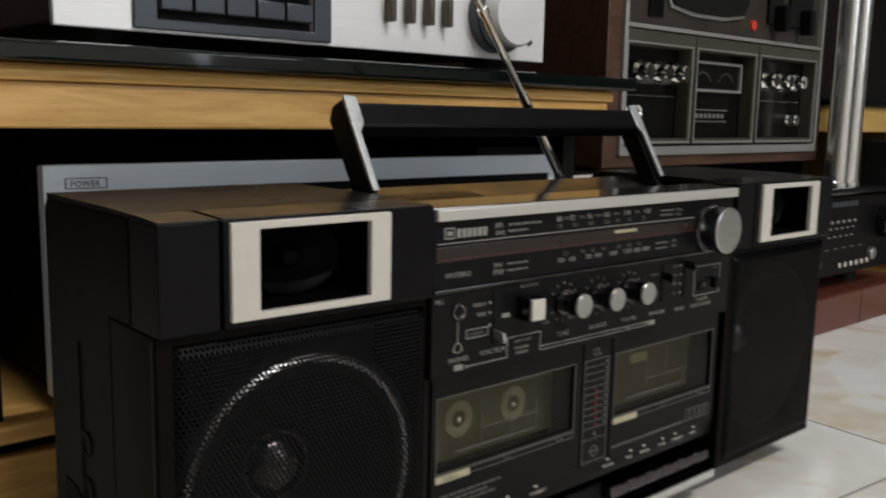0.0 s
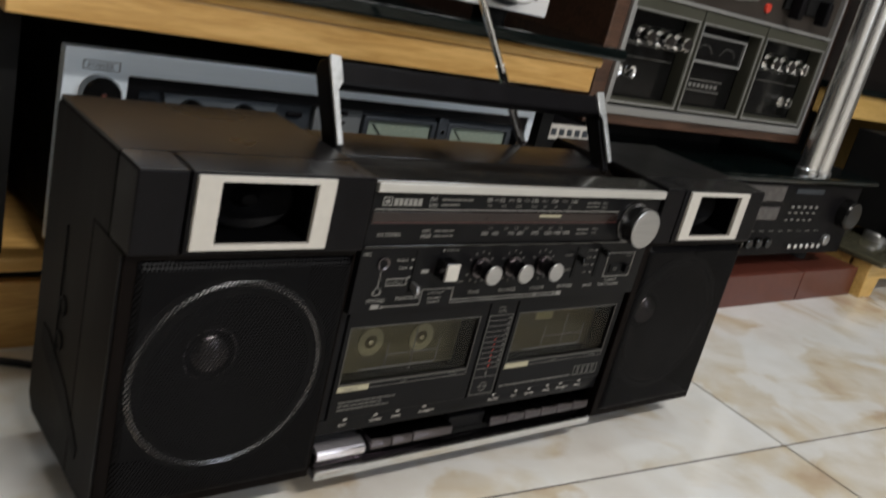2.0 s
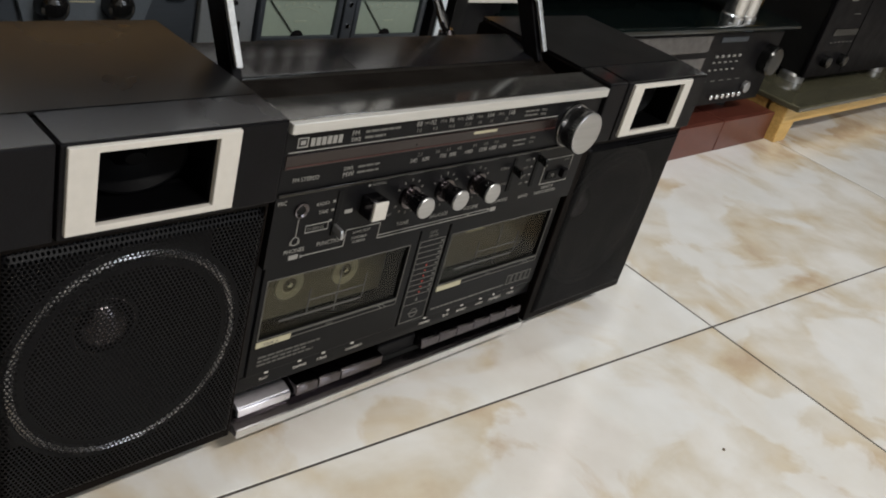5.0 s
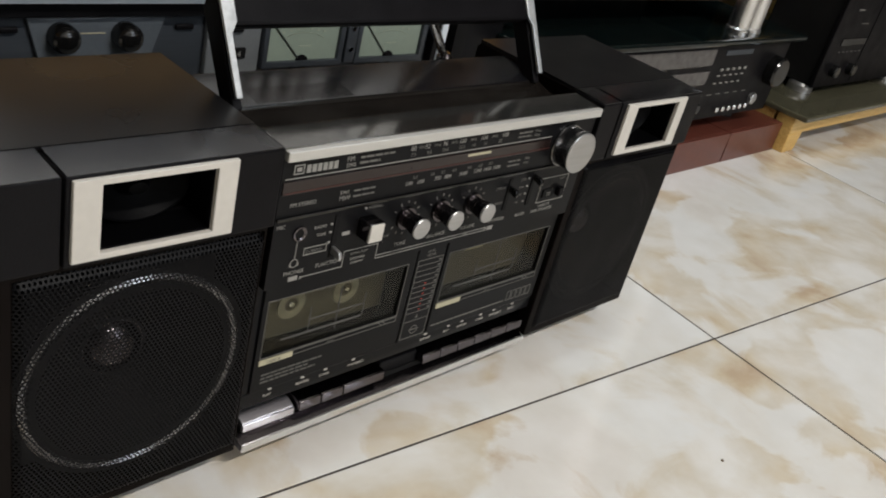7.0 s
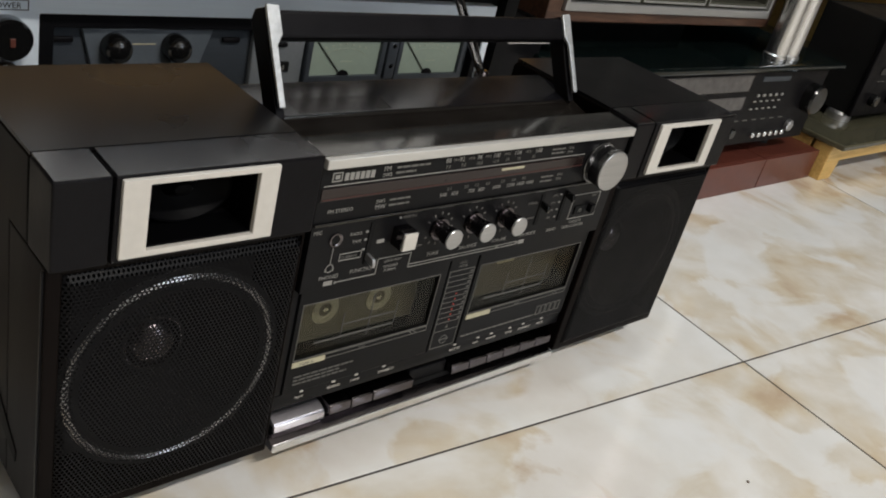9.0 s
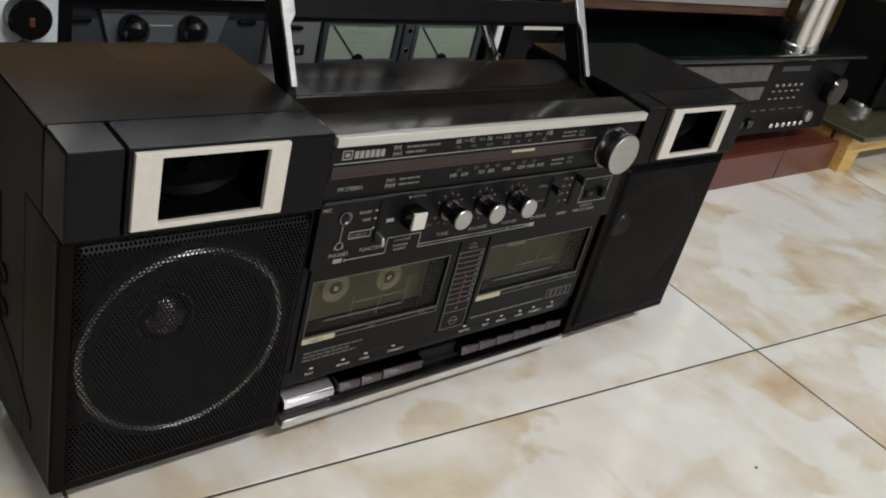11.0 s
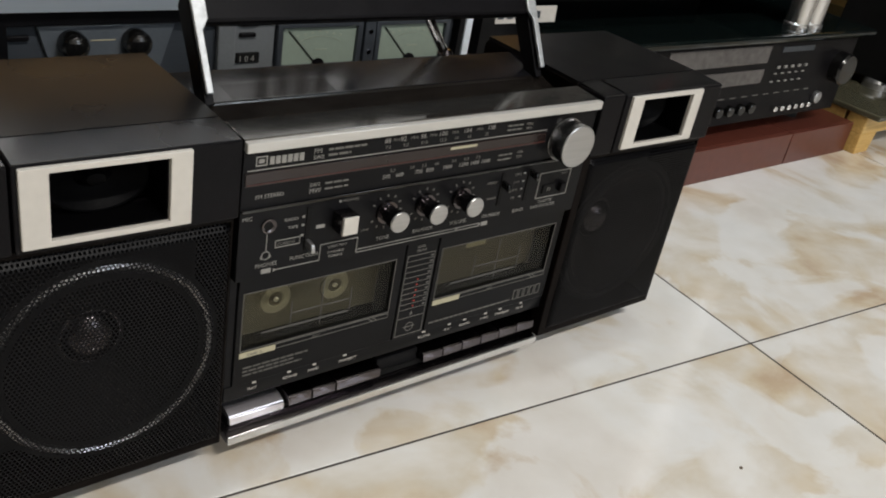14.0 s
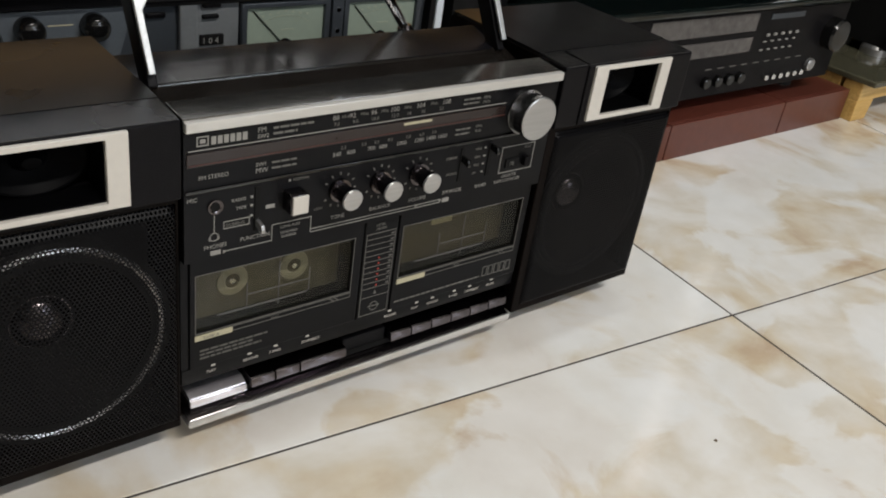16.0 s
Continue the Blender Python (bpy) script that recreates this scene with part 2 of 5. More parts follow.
def part(name, bm, material, parent, label=""):
    """One mesh, given in world places, under a thing or a part."""
    top = parent
    while top.parent:
        top = top.parent
    o = ORIGIN[top.name]
    bmesh.ops.translate(bm, verts=bm.verts, vec=-o)
    ob = new(name, finish(name, bm, material))
    ob.parent = parent
    if label:
        ob["label"] = label
    if name.endswith(("print", "scale", "mark")):
        ob["kind"] = "stuff"
    return ob


def setting(name, bm, material, label="", category=""):
    return tagged(new(name, finish(name, bm, material, False)), label, category, kind="structure")


def box(x0, x1, y0, y1, z0, z1, bevel=0.0, bm=None, seg=2):
    """A bevelled block, alone or added to bm."""
    own = bmesh.new()
    bmesh.ops.create_cube(own, size=1)
    bmesh.ops.scale(own, verts=own.verts, vec=(x1 - x0, y1 - y0, z1 - z0))
    bmesh.ops.translate(own, verts=own.verts, vec=((x0 + x1) / 2, (y0 + y1) / 2, (z0 + z1) / 2))
    if bevel:
        bmesh.ops.bevel(own, geom=list(own.edges), offset=bevel, segments=seg, affect="EDGES", profile=0.5)
    return join(bm, own)


def join(bm, own):
    if bm is None:
        return own
    me = bpy.data.meshes.new("tmp")
    own.to_mesh(me)
    own.free()
    bm.from_mesh(me)
    bpy.data.meshes.remove(me)
    return bm


def prism(points, axis, a, b, bevel=0.0, bm=None):
    """A closed outline pushed along an axis from a to b. Axis x takes (y, z) points, y takes (x, z), z takes (x, y)."""
    own = bmesh.new()
    put = {"x": lambda p, s: (s, p[0], p[1]), "y": lambda p, s: (p[0], s, p[1]), "z": lambda p, s: (p[0], p[1], s)}[axis]
    lo = [own.verts.new(put(p, a)) for p in points]
    hi = [own.verts.new(put(p, b)) for p in points]
    own.faces.new(lo)
    own.faces.new(hi[::-1])
    n = len(points)
    for i in range(n):
        own.faces.new((lo[i], hi[i], hi[(i + 1) % n], lo[(i + 1) % n]))
    bmesh.ops.recalc_face_normals(own, faces=own.faces)
    if bevel:
        bmesh.ops.bevel(own, geom=list(own.edges), offset=bevel, segments=2, affect="EDGES", profile=0.5)
    return join(bm, own)


def lathe(profile, centre, way=(0, -1, 0), steps=40, bm=None):
    """Rings of (radius, height along way) turned about an axis from centre."""
    own = bmesh.new()
    turn = Vector((0, 0, 1)).rotation_difference(Vector(way)).to_matrix()
    rings = []
    for r, h in profile:
        if r < 1e-6:
            rings.append([own.verts.new(turn @ Vector((0, 0, h)) + Vector(centre))])
        else:
            rings.append([own.verts.new(turn @ Vector((r * math.cos(2 * math.pi * k / steps), r * math.sin(2 * math.pi * k / steps), h)) + Vector(centre)) for k in range(steps)])
    for a, b in zip(rings, rings[1:]):
        for k in range(steps):
            j = (k + 1) % steps
            if len(a) == 1 and len(b) == 1:
                continue
            if len(a) == 1:
                own.faces.new((a[0], b[k], b[j]))
            elif len(b) == 1:
                own.faces.new((a[k], b[0], a[j]))
            else:
                own.faces.new((a[k], b[k], b[j], a[j]))
    bmesh.ops.recalc_face_normals(own, faces=own.faces)
    return join(bm, own)


def tube(points, radius, steps=20, bm=None):
    """A round rod along a line of points."""
    own = bmesh.new()
    rings = []
    pts = [Vector(p) for p in points]
    for i, p in enumerate(pts):
        d = (pts[min(i + 1, len(pts) - 1)] - pts[max(i - 1, 0)]).normalized()
        u = d.orthogonal().normalized() if not rings else (u - d * u.dot(d)).normalized()
        v = d.cross(u)
        r = radius[i] if isinstance(radius, (list, tuple)) else radius
        rings.append([own.verts.new(p + r * (math.cos(2 * math.pi * k / steps) * u + math.sin(2 * math.pi * k / steps) * v)) for k in range(steps)])
    for a, b in zip(rings, rings[1:]):
        for k in range(steps):
            own.faces.new((a[k], b[k], b[(k + 1) % steps], a[(k + 1) % steps]))
    own.faces.new(rings[0][::-1])
    own.faces.new(rings[-1])
    bmesh.ops.recalc_face_normals(own, faces=own.faces)
    return join(bm, own)


def frame_y(x0, x1, z0, z1, ix0, ix1, iz0, iz1, y0, y1, bevel=0.0, bm=None):
    """A rectangular frame that faces -y, with an opening."""
    own = bmesh.new()
    v = {}
    for k, y in (("f", y0), ("b", y1)):
        v[k] = [own.verts.new((x, y, z)) for x, z in ((x0, z0), (x1, z0), (x1, z1), (x0, z1), (ix0, iz0), (ix1, iz0), (ix1, iz1), (ix0, iz1))]
    f, b = v["f"], v["b"]
    for i in range(4):
        j = (i + 1) % 4
        own.faces.new((f[i], f[j], f[j + 4], f[i + 4]))
        own.faces.new((b[i], b[i + 4], b[j + 4], b[j]))
        own.faces.new((f[i], b[i], b[j], f[j]))
        own.faces.new((f[i + 4], f[j + 4], b[j + 4], b[i + 4]))
    bmesh.ops.recalc_face_normals(own, faces=own.faces)
    if bevel:
        bmesh.ops.bevel(own, geom=[e for e in own.edges if len(e.link_faces) == 2 and e.calc_face_angle(0) > 0.5], offset=bevel, segments=2, affect="EDGES", profile=0.5)
    return join(bm, own)


def words(bm, body, x, z, size, y, align="LEFT", slant=0.0, stretch=1.0):
    """Raised printing that faces -y, its lower left (or centre) at x, z."""
    c = bpy.data.curves.new("words", "FONT")
    c.body, c.size, c.align_x, c.shear, c.extrude = body, size, align, slant, 0.00006
    c.resolution_u = 2
    ob = bpy.data.objects.new("words", c)
    scene.collection.objects.link(ob)
    me = bpy.data.meshes.new_from_object(ob.evaluated_get(bpy.context.evaluated_depsgraph_get()))
    me.transform(Matrix.Translation((x, y, z)) @ Matrix.Rotation(math.pi / 2, 4, "X") @ Matrix.Diagonal((stretch, 1, 1, 1)))
    bm.from_mesh(me)
    bpy.data.meshes.remove(me)
    bpy.data.objects.remove(ob)
    bpy.data.curves.remove(c)


def dash(bm, x0, x1, z0, z1, y):
    """A flat printed bar or rule that faces -y."""
    box(x0, x1, y - 0.00012, y + 0.0003, z0, z1, 0, bm)


def outline(bm, x0, x1, z0, z1, y, w=0.0004):
    dash(bm, x0, x1, z0, z0 + w, y)
    dash(bm, x0, x1, z1 - w, z1, y)
    dash(bm, x0, x0 + w, z0 + w, z1 - w, y)
    dash(bm, x1 - w, x1, z0 + w, z1 - w, y)


def blurred_words(bm, x0, x1, z, h, y, seed):
    """Print too small to read: short bars in a row."""
    rnd = random.Random(seed)
    x = x0
    while x < x1:
        w = rnd.uniform(0.0025, 0.006)
        dash(bm, x, min(x + w, x1), z, z + h, y)
        x += w + 0.0009


# ---- the room ----
TURN_DEG = -5.6
TILE_AT = Vector((0.333, -0.065, 0))


def floor_place(i, j):
    """The corner of tile i, j of the 60 cm grid."""
    r = Matrix.Rotation(radians(TURN_DEG), 3, "Z")
    return TILE_AT + r @ Vector((i * 0.6, j * 0.6, 0))


bm = box(-2.0, 3.2, -3.0, 1.3, -0.05, -0.0007)
floor = setting("floor", bm, GROUT, "cream and beige marbled glazed floor tiles with dark joints", "floor")
bm = box(0.0011, 0.5989, 0.0011, 0.5989, -0.01, 0.0, 0.0004)
tile_mesh = finish("tile", bm, TILE)
for i in range(-4, 5):
    for j in range(-5, 3):
        p = floor_place(i, j)
        c = floor_place(i + 0.5, j + 0.5)
        if not (-2.2 < c.x < 3.3 and -3.2 < c.y < 1.4):
            continue
        ob = new("tile", tile_mesh)
        ob.parent = floor
        ob.matrix_basis = Matrix.Translation(p) @ Matrix.Rotation(radians(TURN_DEG), 4, "Z")
setting("wall_north", box(-2.1, 3.3, 1.3, 1.4, -0.05, 2.7), DARK_WALL, "dark brown wall behind the racks, shade put into its colour", "wall")
setting("wall_south", box(-2.1, 3.3, -3.1, -3.0, -0.05, 2.7), WALL, "plain pale painted wall", "wall")
# Side walls are added; their dark colour keeps bounce and reflections low.
setting("wall_west", box(-2.1, -2.0, -3.0, 1.3, -0.05, 2.7), DARK_WALL, "plain added wall, kept dark to dim its side", "wall")
setting("wall_east", box(3.2, 3.3, -3.0, 1.3, -0.05, 2.7), DARK_WALL, "plain added wall, kept dark to dim its side", "wall")
setting("ceiling", box(-2.1, 3.3, -3.1, 1.4, 2.6, 2.7), CEIL, "plain white ceiling", "ceiling")

# ---- the portable stereo ----
BASE, TOP, BACK = 0.0215, 0.222, 0.128
radio = thing("portable_stereo", (-0.008, 0.064, 0), "black twin-cassette portable stereo with cream tweeter frames on tiled floor", "radio")


def grille_mesh(x0, x1, z0, z1, y, pitch=0.0023):
    """Perforated sheet: a honeycomb of small rings; the sheet bends back along its rim."""
    bm = bmesh.new()
    verts, faces = [], []
    row_h = pitch * 0.866
    rows = int((z1 - z0) / row_h)
    cols = int((x1 - x0) / pitch)
    ro, ri = pitch * 0.5774, pitch * 0.35
    for r in range(rows + 1):
        for c in range(cols + 1):
            cx = x0 + c * pitch + (pitch / 2 if r % 2 else 0)
            cz = z0 + r * row_h
            if cx > x1 or cz > z1:
                continue
            k0 = len(verts)
            for rad in (ro, ri):
                for k in range(6):
                    a = math.pi / 6 + k * math.pi / 3
                    px, pz = cx + rad * math.cos(a), cz + rad * math.sin(a)
                    d = max(0.0, 0.004 - min(px - x0, x1 - px, pz - z0))
                    e = max(0.0, 0.0048 - (z1 - pz))
                    verts.append((px, y + d * d * 120 + e * 0.85, pz))
            for k in range(6):
                j = (k + 1) % 6
                faces.append((k0 + k, k0 + j, k0 + 6 + j, k0 + 6 + k))
    me = bpy.data.meshes.new("tmp")
    me.from_pydata(verts, [], faces)
    bm.from_mesh(me)
    bpy.data.meshes.remove(me)
    bmesh.ops.recalc_face_normals(bm, faces=bm.faces)
    return bm


def tweeter_shape(cx, cz):
    bm = lathe([(0.0, 0.006), (0.003, 0.0055), (0.0048, 0.002), (0.0060, 0.0), (0.010, 0.003), (0.0148, 0.008), (0.0158, 0.008)], (0, 0, 0), steps=36)
    for v in bm.verts:
        v.co = Vector((cx + v.co.x * 1.55, 0.0250 + v.co.y, cz + v.co.z))
    return bm


def crowned(x0, x1, y0, y1):
    """A top skin that rounds down gently towards the front edge."""
    ys = [y0 + (y1 - y0) * k / 16 for k in range(17)]
    rim = [(y, TOP + 0.0004 + 0.0015 * (1 - (1 - min(y, 0.058) / 0.058) ** 2)) for y in ys]
    return prism([(y0, TOP - 0.0015), *rim, (y1, TOP - 0.0015)], "x", x0, x1)


def speaker_box(x0, x1, inner, frame_x, side):
    """One loudspeaker cabinet. inner: the face towards the middle unit; side: -1 with the socket panel on its open side, 1 without."""
    yf = 0.0045
    bm = bmesh.new()
    prism([(0.0500, BASE), (BACK - 0.008, BASE), (BACK, BASE + 0.01), (BACK, TOP - 0.004), (BACK - 0.004, TOP), (0.0275, TOP), (0.0275, 0.178), (0.0500, 0.178)], "x", x0, x1, 0.0012, bm)
    g0, g1, gz0, gz1 = x0 + 0.0075, x1 - 0.002, BASE + 0.006, 0.1735
    frame_y(x0, x1, BASE, 0.178, g0, g1, gz0, gz1, yf, 0.0498, 0.001, bm)
    body = part("speaker_cabinet", bm, VINYL, radio, "dark brown-black loudspeaker cabinet")
    part("top_panel", crowned(x0 + 0.0006, x1 - 0.0006, 0.0280, BACK - 0.0030), SATIN_TOP, body, "satin black top panel")
    # the hood with the tweeter
    fx0, fx1 = frame_x
    h = bmesh.new()
    ix0, ix1, iz0, iz1 = fx0 + 0.0128, fx1 - 0.0110, 0.1842, 0.2178
    split = fx0 - 0.003 if side < 0 else x0 + 0.022
    hx0 = split + 0.0006
    own = bmesh.new()
    frame_y(hx0, x1, 0.178, TOP, ix0, ix1, iz0, iz1, 0.0, 0.027, 0.0012, own)
    join(h, own)
    part("tweeter_hood", h, BLACK, body, "smooth black hood above the grille")
    b = prism([(0.0005, 0.178), (0.0005, TOP), (0.027, TOP), (0.027, 0.178)], "x", x0, split - 0.0004, 0.0010)
    part("corner_block", b, BLACK, body, "plain black corner block")
    part("hood_top", crowned(hx0 + 0.001, x1 - 0.001, 0.0012, 0.0268), BLACK_TOP, body, "polished black hood top")
    part("block_top", crowned(x0 + 0.0010, split - 0.0012, 0.0015, 0.0268), BLACK_TOP, body)
    part("tweeter_frame", frame_y(fx0, fx1, 0.181, 0.221, ix0, ix1, iz0, iz1, -0.0022, 0.0012, 0.0006), CREAM, body, "cream rectangular tweeter frame")
    # Cavity and horn both take the recess shade as their colour.
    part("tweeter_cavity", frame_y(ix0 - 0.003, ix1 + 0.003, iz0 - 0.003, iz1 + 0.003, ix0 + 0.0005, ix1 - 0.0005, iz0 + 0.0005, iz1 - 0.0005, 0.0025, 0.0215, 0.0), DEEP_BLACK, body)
    cx, cz = (ix0 + ix1) / 2, (iz0 + iz1) / 2
    part("tweeter_horn", tweeter_shape(cx, cz), DEEP_BLACK, body, "black tweeter horn, darkened for its recess")
    # woofer behind the mesh
    wx, wz = (-0.2066 if side < 0 else 0.1955), 0.1005
    part("grille", grille_mesh(g0, g1, gz0, gz1, yf - 0.0020), MESH, body, "perforated black metal grille")
    part("baffle", box(g0 - 0.001, g1 + 0.001, 0.0440, 0.0495, gz0 - 0.001, gz1 + 0.001), MATT_BLACK, body)
    # Right ring is matt black: its unlit look is put into the material.
    part("woofer_ring", lathe([(0.0545, -0.004), (0.0552, 0.0005), (0.0571, 0.0018), (0.0590, 0.0005), (0.0600, -0.004)], (wx, yf + 0.0040, wz), steps=64), RING_METAL if side < 0 else MATT_BLACK, body, "woofer ring, metal on the left, darkened on the right")
    part("woofer_cone", lathe([(0.0620, 0.0005), (0.0555, 0.000), (0.0535, 0.0015), (0.0505, 0.0015), (0.047, -0.003), (0.018, -0.024), (0.0165, -0.024)], (wx, yf + 0.0050, wz), steps=48), MATT_BLACK, body)
    part("dust_cap", lathe([(0.0170, -0.003), (0.0175, -0.001), (0.0168, 0.0), (0.0158, 0.0), (0.0150, 0.0016), (0.0135, 0.0032), (0.0115, 0.0048), (0.009, 0.0062), (0.0062, 0.0071), (0.003, 0.0077), (0.0, 0.0079)], (wx, yf + 0.0290, wz), steps=36), DARK_CHROME, body, "shiny domed dust cap")
    for fy in (0.045, 0.105):
        for fx in (x0 + 0.042, x1 - 0.042):
            part("foot", lathe([(0.0, 0.0), (0.008, 0.0), (0.009, 0.002), (0.010, BASE + 0.001), (0.0, BASE + 0.001)], (fx, fy, 0.0), (0, 0, 1), 20), RUBBER, body, "short black rubber foot")
    return body


left_box = speaker_box(-0.276, -0.1410, -0.1410, (-0.247, -0.168), -1)
right_box = speaker_box(0.1270, 0.2608, 0.1270, (0.155, 0.2355), 1)
# socket panel, jacks and hand slot in the open side
x = -0.276
part("side_slot", prism([(0.036, 0.041), (0.035, 0.049), (0.064, 0.072), (0.100, 0.088), (0.112, 0.088), (0.112, 0.074), (0.070, 0.058)], "x", x - 0.0006, x + 0.002, 0.0003), MATT_BLACK, left_box, "deep black slot in the side")
part("side_rule", box(x - 0.0008, x + 0.002, 0.0870, 0.0882, 0.075, 0.160, 0.0003), MATT_BLACK, left_box)
for sz in (0.113, 0.091):
    part("socket", lathe([(0.0032, -0.001), (0.0042, 0.0005), (0.0060, 0.0010), (0.0062, -0.001)], (x, 0.082, sz), (-1, 0, 0), 20), MATT_BLACK, left_box, "round black socket")
part("side_seam", box(x - 0.0010, x + 0.002, 0.0062, 0.0076, BASE + 0.004, 0.176, 0.0003), PANEL, left_box)

# middle unit
CX0, CX1 = -0.1395, 0.1255
bm = prism([(0.012, BASE + 0.002), (0.118, BASE + 0.002), (0.118, 0.2100), (0.098, 0.2212), (0.0605, 0.2165), (0.0590, 0.2155), (0.0345, 0.2090), (0.0262, 0.2090), (0.0255, 0.2145), (0.012, 0.2145), (0.012, 0.137), (0.036, 0.137), (0.036, 0.022), (0.012, 0.022)], "x", CX0, CX1, 0.0004)
unit = part("main_unit", bm, BLACK_SIDE, radio, "glossy black tuner and twin cassette unit")
FY = 0.003
LY = 0.0085
part("dial_panel", frame_y(CX0 + 0.0006, CX1 - 0.0006, 0.1360, 0.2140, CX0 + 0.004, CX0 + 0.005, 0.2115, 0.2125, FY, 0.0115, 0.0), PANEL, unit, "dark grey control panel with pale print")
part("top_strip", box(CX0 + 0.0004, CX1 - 0.001, -0.0008, 0.0035, 0.2142, 0.2200, 0.0007), PALE, unit, "pale satin trim strip")
part("top_plate", prism([(0.0036, 0.2146), (0.0256, 0.2150), (0.0256, 0.2216), (0.0036, 0.2203)], "x", CX0 + 0.0006, CX1 - 0.001, 0.0005), SMOKE_TOP, unit, "smoked mirror-finish top plate")
part("ridge_panel", prism([(0.0610, 0.2160), (0.0970, 0.2205), (0.0970, 0.2215), (0.0610, 0.2170)], "x", CX0 + 0.0008, CX1 - 0.0008, 0.0002), BLACK_TOP, unit, "polished black rear top panel")
v = bmesh.new()
for k in range(46):
    xs = CX0 + 0.0235 + k * 0.0015
    prism([(0.0625, 0.2160), (0.0790, 0.2180), (0.0790, 0.2193), (0.0625, 0.2173)], "x", xs, xs + 0.0007, 0, v)
part("top_louvre", v, BLACK_SIDE, unit, "fine ribbed louvre")
part("dial_band", box(CX0 + 0.002, 0.079, FY - 0.0008, FY + 0.001, 0.1938, 0.2014, 0.0003), RED_STRIPE, unit, "dark red tuning band")
part("tuning_rule", box(CX0 + 0.003, 0.079, FY - 0.0012, FY - 0.0006, 0.1946, 0.1952, 0.0001), RED_RULE, unit, "thin dark red tuning line")
part("dial_lip", box(CX0 + 0.001, CX1 - 0.006, FY - 0.0016, FY + 0.001, 0.1786, 0.1806, 0.0006), BLACK_GLOSS, unit)
P, D = bmesh.new(), bmesh.new()
py = FY - 0.0003
dash(P, CX0 + 0.003, 0.079, 0.2026, 0.2031, py)
# maker's mark, as plain shapes
outline(P, -0.1320, -0.1255, 0.2050, 0.2105, py, 0.0006)
dash(P, -0.1302, -0.1272, 0.2066, 0.2088, py)
for k in range(6):
    dash(P, -0.1240 + k * 0.0035, -0.1240 + k * 0.0035 + 0.0026, 0.2052, 0.2096, py)
words(P, "FM", -0.0980, 0.2080, 0.0042, py)
words(P, "SW2", -0.0980, 0.2045, 0.0034, py)
blurred_words(D, -0.0885, -0.0640, 0.2088, 0.0012, py, 1)
blurred_words(D, -0.0885, -0.0740, 0.2055, 0.0012, py, 2)
for s, px in (("88", -0.052), ("92", -0.041), ("96", -0.0265), ("100", -0.013), ("104", 0.0060), ("108", 0.0255)):
    words(P, s, px, 0.2085, 0.0044, py)
for px in (-0.0460, -0.0335, -0.0195, -0.0030, 0.0165):
    words(D, "MHz", px, 0.2090, 0.0028, py)
for s, px in (("7.0", -0.051), ("9.0", -0.0385), ("10.0", -0.026), ("12.0", -0.012), ("14", -0.0005), ("16", 0.010), ("22", 0.024)):
    words(D, s, px, 0.2048, 0.0032, py)
blurred_words(D, 0.0430, 0.0560, 0.2086, 0.0010, py, 3)
blurred_words(D, 0.0430, 0.0560, 0.2058, 0.0010, py, 4)
words(D, "MHz", 0.0590, 0.2080, 0.0030, py)
words(D, "MHz", 0.0590, 0.2050, 0.0030, py)
words(P, "SW1", -0.0985, 0.1880, 0.0034, py)
words(P, "MW", -0.0985, 0.1842, 0.0042, py)
blurred_words(D, -0.0885, -0.0735, 0.1886, 0.0010, py, 5)
blurred_words(D, -0.0885, -0.0735, 0.1852, 0.0010, py, 6)
words(P, "FM STEREO", -0.1310, 0.1858, 0.0034, py)
for s, px in (("540", -0.050), ("600", -0.0405), ("700", -0.0265), ("800", -0.018), ("1000", -0.0055), ("1200", 0.0075), ("1400", 0.0165), ("1600", 0.0255)):
    words(P, s, px, 0.1858, 0.0038, py)
for s, px in (("2.3", -0.045), ("3.0", -0.031), ("3.5", -0.022), ("4.0", -0.0125), ("5.0", 0.0010), ("6.0", 0.0110), ("7.0", 0.0205)):
    words(D, s, px, 0.1896, 0.0030, py)
blurred_words(D, 0.0400, 0.0515, 0.1888, 0.0010, py, 7)
blurred_words(D, 0.0400, 0.0515, 0.1856, 0.0010, py, 8)
words(D, "MHz", 0.0560, 0.1888, 0.0028, py)
words(D, "KHz", 0.0560, 0.1856, 0.0028, py)
# control print
words(P, "MIC", -0.1375, 0.1735, 0.0034, py)
words(P, "PHONES", -0.1280, 0.1428, 0.0036, py)
words(P, "FUNCTION", -0.1065, 0.1434, 0.0036, py)
words(P, "TONE", -0.0480, 0.1445, 0.0036, py)
words(P, "BALANCE", -0.0205, 0.1445, 0.0036, py)
words(P, "VOLUME", 0.0090, 0.1445, 0.0036, py)
words(P, "FM MODE", 0.0365, 0.1445, 0.0036, py)
words(P, "BAND", 0.0640, 0.1440, 0.0036, py)
words(P, "TAPE COUNTER", 0.0805, 0.1438, 0.0033, py)
words(P, "CASSETTE", 0.0870, 0.1474, 0.0030, py)
words(P, "RADIO", -0.1120, 0.1692, 0.0028, py)
words(P, "TAPE", -0.1095, 0.1640, 0.0028, py)
words(D, "DUBBING", -0.1152, 0.1548, 0.0026, py)
outline(P, -0.1165, -0.1010, 0.1535, 0.1582, py)
words(D, "NORMAL", -0.0750, 0.1752, 0.0026, py)
dash(P, -0.0775, -0.0763, 0.1754, 0.1766, py)
dash(P, -0.0912, -0.0858, 0.1610, 0.1632, py)
words(P, "LONG PLAY", -0.0815, 0.1462, 0.0024, py)
words(P, "SYNCHRO", -0.0815, 0.1424, 0.0024, py)
words(P, "DUBBING", -0.0805, 0.1398, 0.0022, py)
